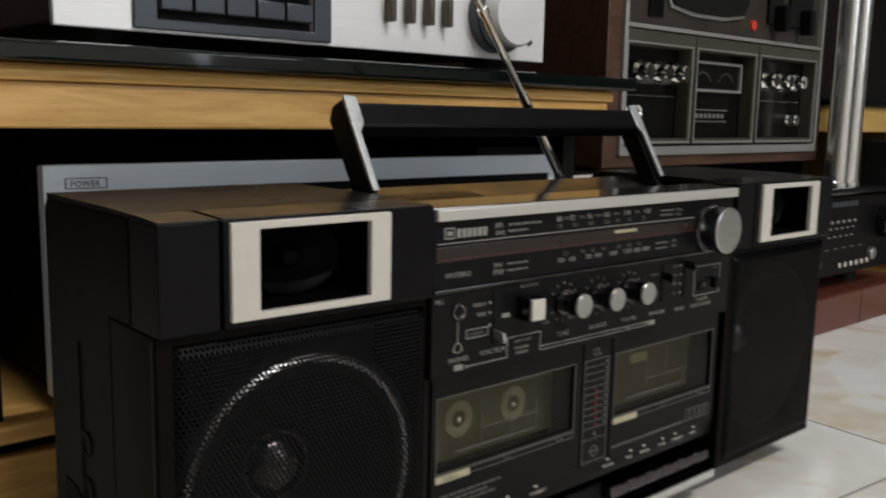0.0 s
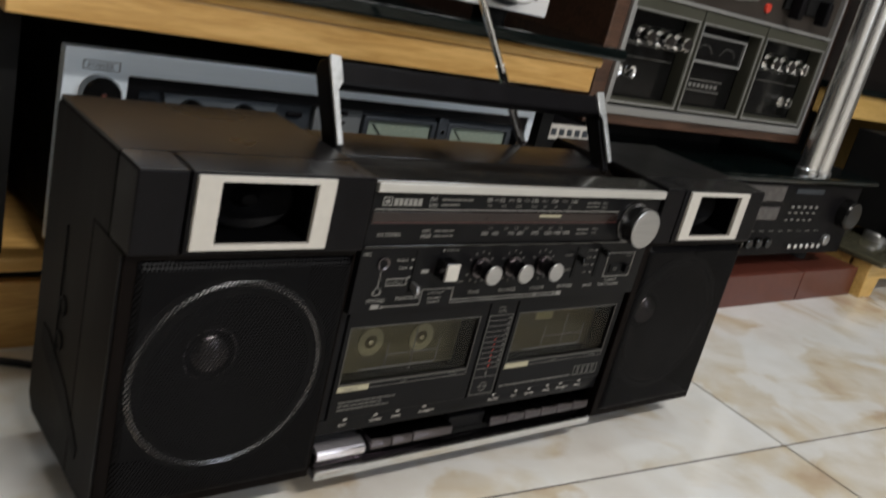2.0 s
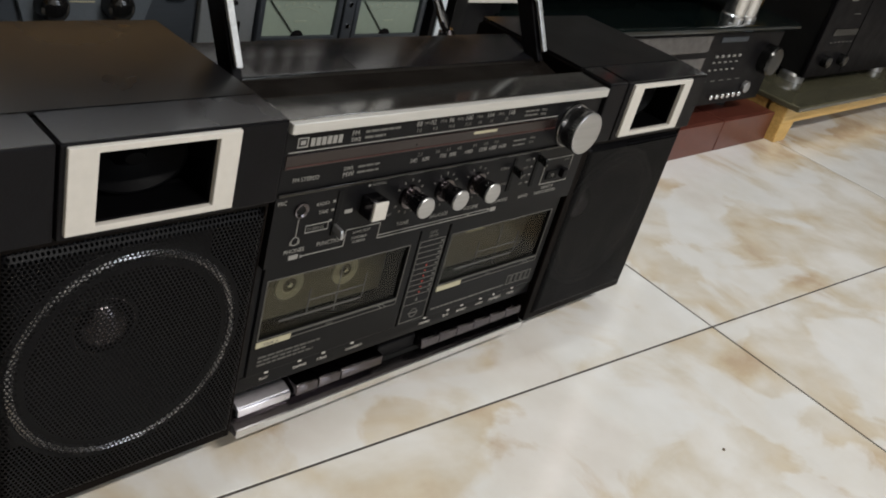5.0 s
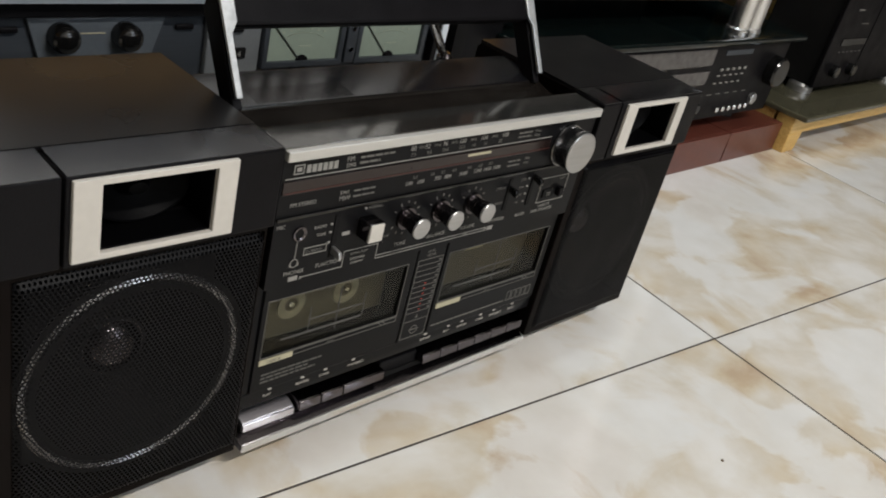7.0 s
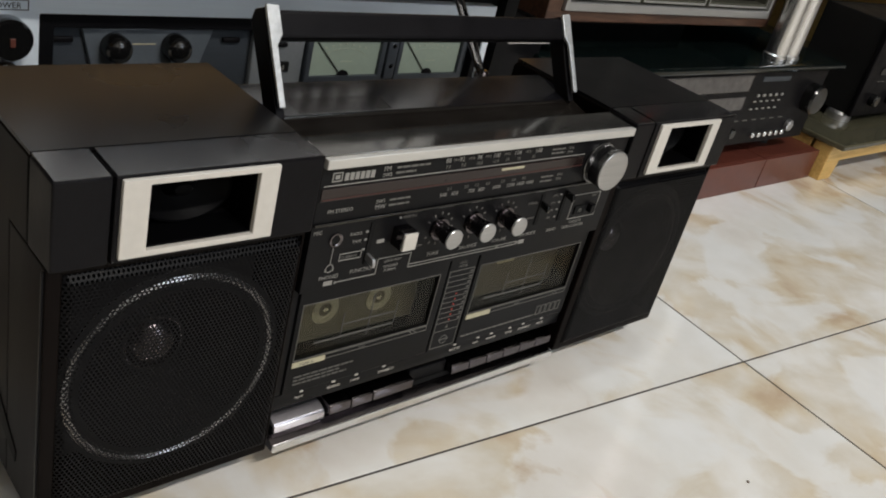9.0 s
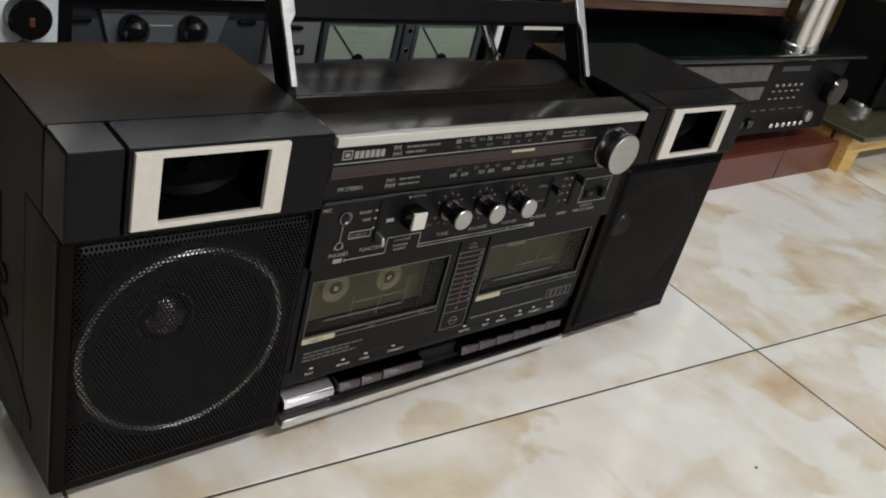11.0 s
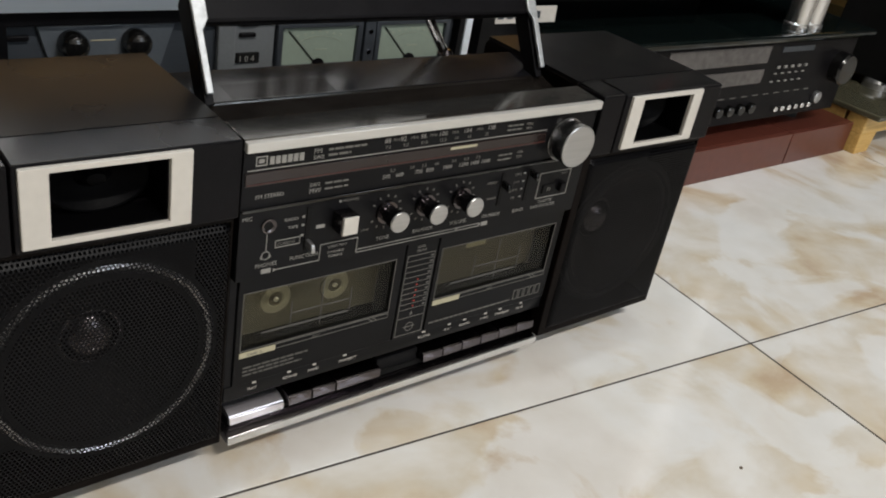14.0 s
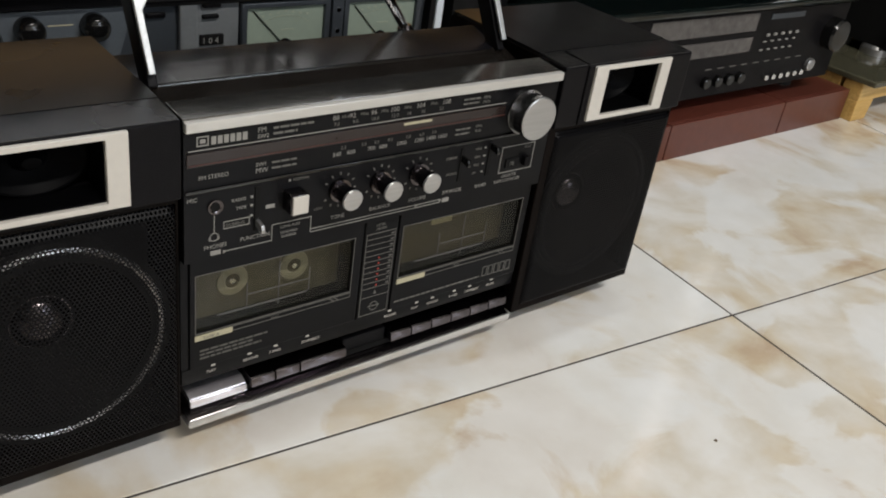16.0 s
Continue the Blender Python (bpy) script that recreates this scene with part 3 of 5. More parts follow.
words(D, "LOW", -0.0600, 0.1530, 0.0024, py)
words(D, "HIGH", -0.0395, 0.1530, 0.0024, py)
words(D, "STEREO", 0.0355, 0.1690, 0.0026, py)
words(D, "MONO", 0.0375, 0.1575, 0.0026, py)
for k, s in enumerate(("SW2", "SW1", "MW", "FM")):
    words(D, s, 0.0595, 0.1722 - k * 0.0058, 0.0026, py)
    dash(P, 0.0672, 0.0687, 0.1726 - k * 0.0058, 0.1736 - k * 0.0058, py)
for z0 in (0.1580, 0.1645, 0.1697):
    dash(P, -0.1008, -0.0992, z0, z0 + 0.0012, py)
# lines that lead from the phones mark to the recorder mark
dash(P, -0.1222, -0.1218, 0.1530, 0.1632, py)
dash(P, -0.1240, -0.1180, 0.1385, 0.1412, py)
dash(P, -0.1165, -0.0866, 0.1392, 0.1396, py)
prism([(-0.1165, 0.1384), (-0.1165, 0.1404), (-0.1145, 0.1394)], "y", py - 0.0002, py + 0.0003, 0, P)
dash(P, -0.0870, -0.0866, 0.1396, 0.1494, py)
dash(P, -0.0866, -0.0612, 0.1494, 0.1498, py)
dash(P, -0.0616, -0.0612, 0.1394, 0.1494, py)
dash(P, -0.0612, 0.0355, 0.1410, 0.1414, py)
dash(P, -0.0612, 0.0355, 0.1390, 0.1394, py)
for px in (0.0150, 0.0345):
    prism([(px, 0.1394), (px, 0.1420), (px + 0.0022, 0.1407)], "y", py - 0.0002, py + 0.0003, 0, P)
dash(P, 0.0372, 0.0425, 0.1388, 0.1416, py)
own = bmesh.new()
lathe([(0.0022, 0.0), (0.0022, 0.0002), (0.0027, 0.0002), (0.0027, 0.0)], (-0.122, py, 0.1500), steps=20, bm=own)
for ex in (-0.1250, -0.1200):
    box(ex, ex + 0.0010, py - 0.0002, py + 0.0003, 0.1480, 0.1500, 0, own)
part("headphone_mark", own, PRINT, unit)
outline(P, 0.0835, 0.1135, 0.1510, 0.1705, py, 0.0005)
words(D, "RESET", 0.1040, 0.1672, 0.0024, py)
part("pale_print", P, PRINT, unit, "pale printed scales and lettering")
part("dim_print", D, PRINT_DIM, unit, "dim small printed lettering")
part("dial_pointer", box(-0.0020, 0.0190, py - 0.0006, py + 0.0002, 0.1985, 0.2003, 0.0002), LABEL, unit, "pale tuning pointer")
part("counter_window", box(0.0885, 0.1000, py - 0.0008, py + 0.0010, 0.1545, 0.1610, 0.0003), MATT_BLACK, unit)
part("counter_reset", box(0.1035, 0.1085, py - 0.0035, py + 0.0010, 0.1550, 0.1615, 0.0006), BLACK, unit)
n = bmesh.new()
words(n, "70", 0.0915, 0.1562, 0.0042, py - 0.0011)
part("counter_digits", n, PRINT_DIM, unit)


def slot(xc, z0, z1, zlever, material=BLACK_GLOSS):
    s = part("slider_slot", box(xc - 0.0017, xc + 0.0017, py - 0.0004, FY + 0.001, z0, z1, 0.0003), MATT_BLACK, unit)
    part("slider_lever", prism([(FY, zlever - 0.0018), (FY - 0.008, zlever - 0.0035), (FY - 0.0085, zlever - 0.0015), (FY - 0.0075, zlever + 0.0015), (FY, zlever + 0.0022)], "x", xc - 0.0011, xc + 0.0011, 0.0003), material, s)


slot(-0.0965, 0.1485, 0.1760, 0.1535, SILVER)
slot(0.0490, 0.1520, 0.1760, 0.1685)
slot(0.0730, 0.1520, 0.1760, 0.1735)
jack = part("phones_jack", lathe([(0.0022, -0.004), (0.0026, 0.0004), (0.0036, 0.0010), (0.0044, 0.0008), (0.0046, -0.0004)], (-0.1215, FY - 0.0003, 0.1685), steps=28), DARK_CHROME, unit, "round metal jack socket")
part("jack_hole", lathe([(0.0, 0.0), (0.0026, 0.0)], (-0.1215, FY - 0.0005, 0.1685), steps=20), MATT_BLACK, unit)
key = part("mono_button", box(-0.0808, -0.0698, -0.0072, FY, 0.1590, 0.1712, 0.0008), DARK_CHROME, unit, "square push button with cream face")
part("button_face", box(-0.0803, -0.0703, -0.0084, -0.0070, 0.1595, 0.1707, 0.0005), CREAM, key, "cream button face")


def ribbed_knob(name, xc, zc, r, length, skirt, ribs, label, metal=DARK_CHROME):
    bm = bmesh.new()
    steps = ribs * 2
    prof = [(skirt, 0.0), (skirt, length * 0.10), (skirt * 0.98, length * 0.14)]
    lathe(prof + [(0, length * 0.14)], (xc, FY, zc), steps=40, bm=bm)
    rings = []
    for h, s in ((0.10, 0.84), (0.40, 0.80), (0.44, 0.86), (0.93, 0.96)) if r < 0.01 else ((0.10, 0.96), (0.62, 0.98), (0.66, 1.0), (0.93, 1.0)):
        rings.append([bm.verts.new((xc + (r * s * (1 if k % 2 else 0.955)) * math.cos(2 * math.pi * k / steps), FY - length * h, zc + (r * s * (1 if k % 2 else 0.955)) * math.sin(2 * math.pi * k / steps))) for k in range(steps)])
    for a, b in zip(rings, rings[1:]):
        for k in range(steps):
            bm.faces.new((a[k], a[(k + 1) % steps], b[(k + 1) % steps], b[k]))
    bmesh.ops.recalc_face_normals(bm, faces=bm.faces)
    kb = part(name, bm, metal, unit, label)
    part("knob_cap", lathe([(r * 0.94, length * 0.90), (r * 1.0, length * 0.93), (r * 1.0, length * 0.975), (r * 0.95, length), (0.0, length * 1.003)], (xc, FY, zc), steps=40), SILVER, kb, "flat silver cap")
    return kb


for kx in (-0.0434, -0.0145, 0.0144):
    ribbed_knob("tone_knob", kx, 0.1637, 0.0066, 0.0155, 0.0074, 20, "dark chrome ribbed knob with silver cap")
    t = bmesh.new()
    for k in range(11):
        a = radians(-60 + k * 30)
        own = box(-0.0004, 0.0004, py - 0.0001, py + 0.0003, 0.0098, 0.0114, 0)
        bmesh.ops.rotate(own, verts=own.verts, matrix=Matrix.Rotation(a, 3, "Y"))
        bmesh.ops.translate(own, verts=own.verts, vec=(kx, 0, 0.1637))
        join(t, own)
    part("tick_ring", t, PRINT_DIM, unit)
ribbed_knob("tuning_knob", 0.0978, 0.1945, 0.0148, 0.0145, 0.0158, 48, "large ribbed tuning knob with silver cap", TUNER_SIDE)


def cassette_door(x0, x1, loaded):
    """A cassette door: frame, smoked window, and the cassette behind it."""
    z0, z1 = 0.0590, 0.1350
    wx0, wx1, wz0, wz1 = x0 + 0.0035, x1 - 0.0065, 0.0842, 0.1235
    d = part("cassette_door", frame_y(x0, x1, z0, z1, wx0, wx1, wz0, wz1, LY - 0.0012, LY + 0.0040, 0.0006), PANEL, unit, "dark cassette door with smoked window")
    pr = bmesh.new()
    yy = LY - 0.0014
    outline(pr, wx0 - 0.0004, wx1 + 0.0004, wz0 - 0.0004, wz1 + 0.0006, yy, 0.0004)
    outline(pr, wx0 + 0.0230, wx1 + 0.0004, wz0 - 0.0044, wz0 - 0.0010, yy, 0.0003)
    words(pr, "PLAY", (wx0 + wx1) / 2 - 0.004, wz0 - 0.0038, 0.0024, yy)
    for k in range(2):
        prism([(wx1 - 0.016 + k * 0.0035, wz0 - 0.0012), (wx1 - 0.015 + k * 0.0035, wz0 - 0.0012), (wx1 - 0.011 + k * 0.0035, wz0 - 0.0042), (wx1 - 0.012 + k * 0.0035, wz0 - 0.0042)], "y", yy - 0.0002, yy, 0, pr)
    part("door_print", pr, PRINT_DIM, d)
    part("door_label", box(wx0 - 0.0008, wx0 + 0.0228, yy - 0.0005, yy + 0.0002, wz0 - 0.0050, wz0 - 0.0012, 0.0002), LABEL, d, "pale cream name strip")
    if loaded:
        n = bmesh.new()
        words(n, "TAPE A", wx0 + 0.0040, wz0 - 0.0044, 0.0032, yy - 0.0006)
        part("label_words", n, PRINT_DIM, d)
        n = bmesh.new()
        for k, w in enumerate((0.044, 0.034, 0.040)):
            blurred_words(n, x0 + 0.006, x0 + 0.006 + w, 0.0706 - k * 0.0027, 0.0012, yy, 20 + k)
        part("small_print", n, PRINT_FAINT, d)
    else:
        n = bmesh.new()
        blurred_words(n, x0 + 0.003, x1 - 0.036, 0.0642, 0.0011, yy, 30)
        for k in range(5):
            outline(n, x1 - 0.0335 + k * 0.0056, x1 - 0.0290 + k * 0.0056, 0.0640, 0.0722, yy, 0.0005)
        part("model_mark", n, PRINT_DIM, d)
    pane = part("window_pane", box(wx0 - 0.001, wx1 + 0.001, LY + 0.0002, LY + 0.0016, wz0 - 0.001, wz1 + 0.001), SMOKED, d, "smoked clear window")
    # white guide lines printed on the pane
    g = bmesh.new()
    gx, gz = (wx0 + wx1) / 2 + 0.001, wz0 + 0.0178
    dash(g, gx - 0.0003, gx + 0.0003, gz - 0.013, gz + 0.018, LY - 0.0001)
    dash(g, gx - 0.021, gx + 0.021, gz - 0.0003, gz + 0.0003, LY - 0.0001)
    for s in (-1, 1):
        dash(g, gx + s * 0.021 - 0.0003, gx + s * 0.021 + 0.0003, gz - 0.0085, gz + 0.0085, LY - 0.0001)
    dash(g, gx - 0.040, gx + 0.020, gz - 0.0096, gz - 0.0086, LY - 0.0001)
    part("guide_mark", g, PRINT_FAINT, d)
    return d, wx0, wx1, wz0, wz1


part("door_rebate", box(CX0 + 0.0006, CX1 - 0.0006, 0.0335, 0.0350, 0.0480, 0.1362), MATT_BLACK, unit)
for x0, x1 in ((CX0 + 0.0006, -0.1345), (-0.0185, -0.0178), (0.0080, 0.0087), (0.1243, CX1 - 0.0006)):
    part("door_cheek", box(x0, x1, LY + 0.0004, 0.0330, 0.0592, 0.1358), PANEL, unit)
door_a, ax0, ax1, az0, az1 = cassette_door(-0.1340, -0.0190, True)
door_b, bx0, bx1, bz0, bz1 = cassette_door(0.0090, 0.1240, False)


def cassette(x0, x1, z0, z1, mat, hubs, label):
    tape = thing("cassette", ((x0 + x1) / 2, 0.012, z0), label, "cassette tape", "cassettes in the stereo")
    part("shell", box(x0, x1, 0.0260, 0.0320, z0, z1, 0.0006), mat, tape)
    if hubs:
        for hx in (-0.0990, -0.0570):
            h = part("reel", lathe([(0.0045, 0.0002), (0.0055, 0.0006), (0.0100, 0.0006), (0.0103, 0.0)], (hx, 0.0258, 0.1020), steps=36), REEL, tape, "pale tape reel")
            part("hub_hole", lathe([(0.0, 0.0003), (0.0048, 0.0003)], (hx, 0.0258, 0.1020), steps=24), CASSETTE_DARK, h)
            part("spindle", lathe([(0.0, 0.0016), (0.0018, 0.0012), (0.0022, 0.0004)], (hx, 0.0258, 0.1020), steps=12), CHROME, h)
    return tape


cassette(ax0 - 0.001, ax1 + 0.002, az0 - 0.004, az1 - 0.001, CASSETTE, True, "olive-grey cassette with pale reels behind the smoked door")
tape_b = cassette(bx0 - 0.002, bx1 + 0.002, bz0 - 0.004, bz1 - 0.001, CASSETTE_DARK, False, "brown shell with a cream patch behind the smoked door")
# A small cream patch on the shell's face, behind the pane.
part("cream_patch", box(0.0510, 0.0690, 0.0252, 0.0259, 0.1065, 0.1125, 0.0001), LABEL, tape_b, "small cream patch")

# level meter
lv = part("level_meter", box(-0.0175, 0.0077, LY - 0.0008, LY + 0.006, 0.0585, 0.1345, 0.0006), PANEL, unit, "level meter with red lamps")
n = bmesh.new()
yy = LY - 0.0010
outline(n, -0.0162, 0.0064, 0.0605, 0.1237, yy, 0.0004)
words(n, "LEVEL", -0.0095, 0.1286, 0.0027, yy)
words(n, "METER", -0.0095, 0.1256, 0.0027, yy)
for k in range(10):
    dash(n, -0.0158, 0.0060, 0.0815 + k * 0.0042, 0.0818 + k * 0.0042, yy)
    dash(n, 0.0030, 0.0052, 0.0828 + k * 0.0042, 0.0838 + k * 0.0042, yy)
dash(n, -0.0158, 0.0060, 0.0745, 0.0748, yy)
prism([(-0.0062, 0.0766), (-0.0040, 0.0766), (-0.0051, 0.0796)], "y", yy - 0.0002, yy + 0.0002, 0, n)
lathe([(0.0030, 0.0), (0.0030, 0.0002), (0.0035, 0.0002), (0.0035, 0.0)], (-0.0050, yy, 0.0668), steps=20, bm=n)
dash(n, -0.0095, -0.0005, 0.0666, 0.0671, yy)
part("meter_print", n, PRINT_DIM, lv)
for k in range(6):
    part("red_lamp", lathe([(0.0, 0.0003), (0.0006, 0.0002), (0.0006, 0.0)], (-0.0048, LY - 0.0010, 0.0835 + k * 0.0042), steps=10), LED, lv)

# keys and the ledge they stand over
part("key_ledge", prism([(0.0046, 0.0182), (0.0046, 0.0230), (0.0150, 0.0262), (0.0340, 0.0262), (0.0340, 0.0182)], "x", CX0 + 0.003, CX1 - 0.001, 0.0004), KEY_METAL, unit, "dark chrome ledge under the keys")
part("ledge_trim", box(CX0 + 0.0031, CX1 - 0.0011, 0.0028, 0.0044, 0.0180, 0.0236, 0.0004), TRIM, unit, "pale satin trim along the ledge")
part("key_apron", prism([(LY, 0.0480), (LY, 0.0588), (0.0330, 0.0588), (0.0330, 0.0430), (0.0260, 0.0430)], "x", CX0 + 0.0008, CX1 - 0.0008, 0.0004), PANEL, unit)


def piano_key(x0, x1, material, label):
    pts = [(0.0310, 0.0310), (0.0310, 0.0392), (0.0085, 0.0384), (0.0068, 0.0376), (0.0060, 0.0312)]
    return part("piano_key", prism(pts, "x", x0, x1, 0.0006), material, unit, label)


part("key_blank", box(-0.0225, 0.0122, 0.0130, 0.0330, 0.0265, 0.0400, 0.001), PANEL, unit)
part("key_bed", box(-0.1330, 0.1215, 0.0120, 0.0335, 0.0264, 0.0305), MATT_BLACK, unit)
for x0, x1 in ((-0.0940, -0.0772), (-0.0764, -0.0592), (-0.0584, -0.0235)):
    piano_key(x0, x1, KEY_METAL, "dark chrome tape key")
part("play_key", prism([(0.0300, 0.0308), (0.0300, 0.0354), (0.0162, 0.0352), (0.0112, 0.0334), (0.0109, 0.0326), (0.0101, 0.0326), (0.0096, 0.0317), (0.0092, 0.0276), (0.0118, 0.0276), (0.0118, 0.0308)], "x", -0.1328, -0.0955, 0.0002), PLAY_KEY, unit, "play key pressed down, caught light put into its colour")
for k in range(6):
    piano_key(0.0132 + k * 0.0181, 0.0307 + k * 0.0181, KEY_METAL, "dark chrome tape key")
n = bmesh.new()
yy = LY - 0.0002
for s, px in (("PLAY", -0.1232), ("REWIND", -0.0992), ("F FWD", -0.0812), ("STOP/EJECT", -0.0585), ("RECORD", 0.0060), ("PLAY", 0.0290), ("REWIND", 0.0430), ("F FWD", 0.0630), ("STOP/EJECT", 0.0775), ("PAUSE", 0.0985)):
    words(n, s, px, 0.0526, 0.0026, yy)
    dash(n, px + 0.0030, px + 0.0055, 0.0568, 0.0579, yy)
part("key_print", n, CREAM, unit)

# carrying handle, tipped back
HB, HT = (0.0622, 0.2183), (0.0899, 0.2669)


def handle_arm(x0, x1):
    d = Vector((HT[0] - HB[0], HT[1] - HB[1])).normalized()
    w = Vector((d.y, -d.x))
    pts = []
    for along, across in ((-0.004, -0.0046), (0.038, -0.0046), (0.043, -0.0066), (0.057, -0.0066), (0.058, 0.003), (0.053, 0.0090), (-0.004, 0.0080)):
        q = Vector(HB) + d * along - w * (-across)
        pts.append((q.x, q.y))
    return prism(pts, "x", x0, x1, 0.0008)


handle = part("handle", handle_arm(-0.1352, -0.1295), BLACK, radio, "black folding handle with bright edges")
part("handle_arm", handle_arm(0.1150, 0.1207), BLACK, handle)
d = Vector((0, HT[0] - HB[0], HT[1] - HB[1])).normalized()
w = Vector((0, d.z, -d.y))


def on_arm(x, along, across):
    return Vector((x, HB[0], HB[1])) + d * along + w * across


def handle_block(x0, x1, a0, a1, c0, c1, bevel):
    own = box(x0, x1, c0, c1, a0, a1, bevel)
    for v in own.verts:
        v.co = on_arm(v.co.x, v.co.z, v.co.y)
    return own


part("grip", handle_block(-0.1294, 0.1149, 0.0400, 0.0560, -0.0070, 0.0060, 0.0025), BLACK, handle, "long black grip bar")
for xs, way in ((-0.1350, 1), (0.1205, -1)):
    own = prism([(xs + way * q, a) for q, a in ((0.0, 0.002), (0.0040, 0.002), (0.0042, 0.036), (0.0082, 0.042), (0.0082, 0.0578), (0.0008, 0.0585), (0.0, 0.0578))], "y", -0.0092, -0.0067, 0.0006)
    for v in own.verts:
        v.co = on_arm(v.co.x, v.co.z, v.co.y)
    part("edge_trim", own, WORN_EDGE, handle, "worn pale metal edge")

# telescopic aerial
tip = Vector((-0.0600, 0.1035, 0.3900))
root = Vector((0.0700, 0.1060, 0.2190))
bead = root.lerp(tip, 0.64)
aerial = part("aerial", tube([root, root.lerp(tip, 0.35)], 0.0033, 12), CHROME, radio, "chrome telescopic aerial raised at a slant")
part("aerial_joint", lathe([(0.0, 0.0), (0.0060, 0.0), (0.0060, 0.006), (0.0035, 0.009), (0.0, 0.009)], (0.0700, 0.1060, 0.2140), (0, 0, 1), 20), DARK_CHROME, aerial)
part("aerial_section", tube([root.lerp(tip, 0.35), bead], 0.0027, 12), CHROME, aerial)
part("aerial_section", tube([bead, root.lerp(tip, 1.0)], 0.0021, 12), CHROME, aerial)
part("aerial_collar", tube([bead.lerp(root, 0.015), bead.lerp(tip, 0.03)], 0.0036, 12), CHROME, aerial)

# ---- rack behind the stereo ----
rack = thing("equipment_rack", (-0.03, 0.45, 0), "honey wood equipment rack with dark sides and glass shelves", "rack")
RX0, RX1, RY = -0.290, 0.236, 0.200
bm = box(RX0, RX1, RY, RY + 0.022, 0.2522, 0.2775, 0.0015)
part("shelf_rail", bm, WOOD, rack, "honey wood front rail")
part("rail_moulding", prism([(RY - 0.003, 0.2778), (RY - 0.004, 0.2830), (RY - 0.001, 0.2872), (RY + 0.02, 0.2872), (RY + 0.02, 0.2778)], "x", RX0 - 0.003, RX1 + 0.003, 0.0006), WOOD, rack, "rounded honey wood moulding")
part("side_rail", box(RX0, RX0 + 0.022, RY + 0.0225, 0.78, 0.2540, 0.2870, 0.0015), WOOD, rack)
part("side_rail", box(RX1 - 0.022, RX1, RY + 0.0225, 0.78, 0.2540, 0.2870, 0.0015), WOOD, rack)
part("glass_shelf", box(RX0 - 0.006, RX1 + 0.026, RY - 0.012, 0.78, 0.2876, 0.2990, 0.0025), GLASS_EDGE, rack, "thick dark green glass shelf")
part("side_panel", box(RX0 + 0.002, RX0 + 0.020, RY + 0.04, 0.78, 0.0775, 0.2536), MATT_BLACK, rack, "black side panel")
part("side_panel", box(RX1 - 0.012, RX1 + 0.004, RY + 0.04, 0.78, 0.0775, 0.2536), MATT_BLACK, rack, "black side panel")
part("back_panel", box(RX0 + 0.022, RX1 - 0.014, 0.74, 0.76, 0.0775, 0.2536), MATT_BLACK, rack)
BY = 0.240
part("base_block", box(RX0 + 0.002, RX1, BY, BY + 0.035, 0.0, 0.0545, 0.002), WOOD, rack, "honey wood base block")
part("base_side", box(RX0 + 0.002, RX0 + 0.035, BY + 0.0355, 0.78, 0.0, 0.0545, 0.002), WOOD, rack)
part("base_glass", box(RX0 + 0.006, RX1 - 0.004, BY + 0.006, 0.78, 0.0550, 0.0645, 0.002), GLASS_EDGE, rack, "dark glass sheet")
part("base_board", box(RX0 - 0.002, RX1 + 0.002, BY - 0.008, 0.78, 0.0650, 0.0770, 0.003), WOOD, rack, "rounded honey wood board")

# tape deck with needle meters on the base shelf
deck = thing("tape_deck", (-0.015, 0.38, 0.0770), "blue-silver tape deck with two green needle meters on the rack", "tape deck")
DY = 0.240
DX0, DX1, DZ0, DZ1 = -0.2410, 0.2130, 0.0860, 0.2292
deck_body = part("case", box(DX0 + 0.006, DX1 - 0.006, DY + 0.0190, 0.56, DZ0 + 0.002, DZ1 - 0.003, 0.002), MATT_BLACK, deck)
wx0, wx1 = -0.1960, 0.2050
face = part("front_panel", frame_y(DX0, DX1, DZ0, DZ1, wx0, wx1, DZ0 + 0.012, 0.2125, DY, DY + 0.011, 0.001), STEEL_BLUE, deck, "blue-silver front panel")
part("well", frame_y(wx0 - 0.002, wx1 + 0.002, DZ0 + 0.010, 0.2140, wx0 + 0.010, wx1 - 0.006, DZ0 + 0.020, 0.2030, DY + 0.002, DY + 0.014, 0.001), PANEL, deck, "dark recessed surround")
part("inner_panel", box(wx0 + 0.006, wx1 - 0.002, DY + 0.0115, DY + 0.018, DZ0 + 0.014, 0.2120), DECK_GREY, deck, "blue-grey inner panel")
pk = part("power_knob", lathe([(0.0135, -0.004), (0.0135, 0.010), (0.0120, 0.0125), (0.0, 0.013)], (-0.2165, DY, 0.1985), steps=32), BLACK_GLOSS, deck, "round black power knob")
part("knob_dot", box(-0.2181, -0.2149, DY - 0.0142, DY - 0.0125, 0.1955, 0.2010, 0.0004), surface("brown_mark", (0.10, 0.03, 0.02), 0.4), pk)
n = bmesh.new()
words(n, "POWER", -0.2255, 0.2160, 0.0052, DY - 0.0003)
outline(n, -0.2285, -0.2030, 0.2147, 0.2213, DY - 0.0003, 0.0005)
part("power_print", n, PANEL, face)
part("small_jack", lathe([(0.0030, -0.002), (0.0040, 0.001), (0.0065, 0.0025), (0.0072, -0.001)], (-0.2165, DY, 0.1755), steps=24), DARK_CHROME, deck, "metal-rimmed jack socket")
iy = DY + 0.0112
part("knob_plate", prism([(-0.1660, 0.2010), (-0.0700, 0.2010), (-0.0820, 0.1640), (-0.1560, 0.1640)], "y", iy - 0.004, iy, 0.0006), MID_BLUE, deck, "pale plate under the knobs")
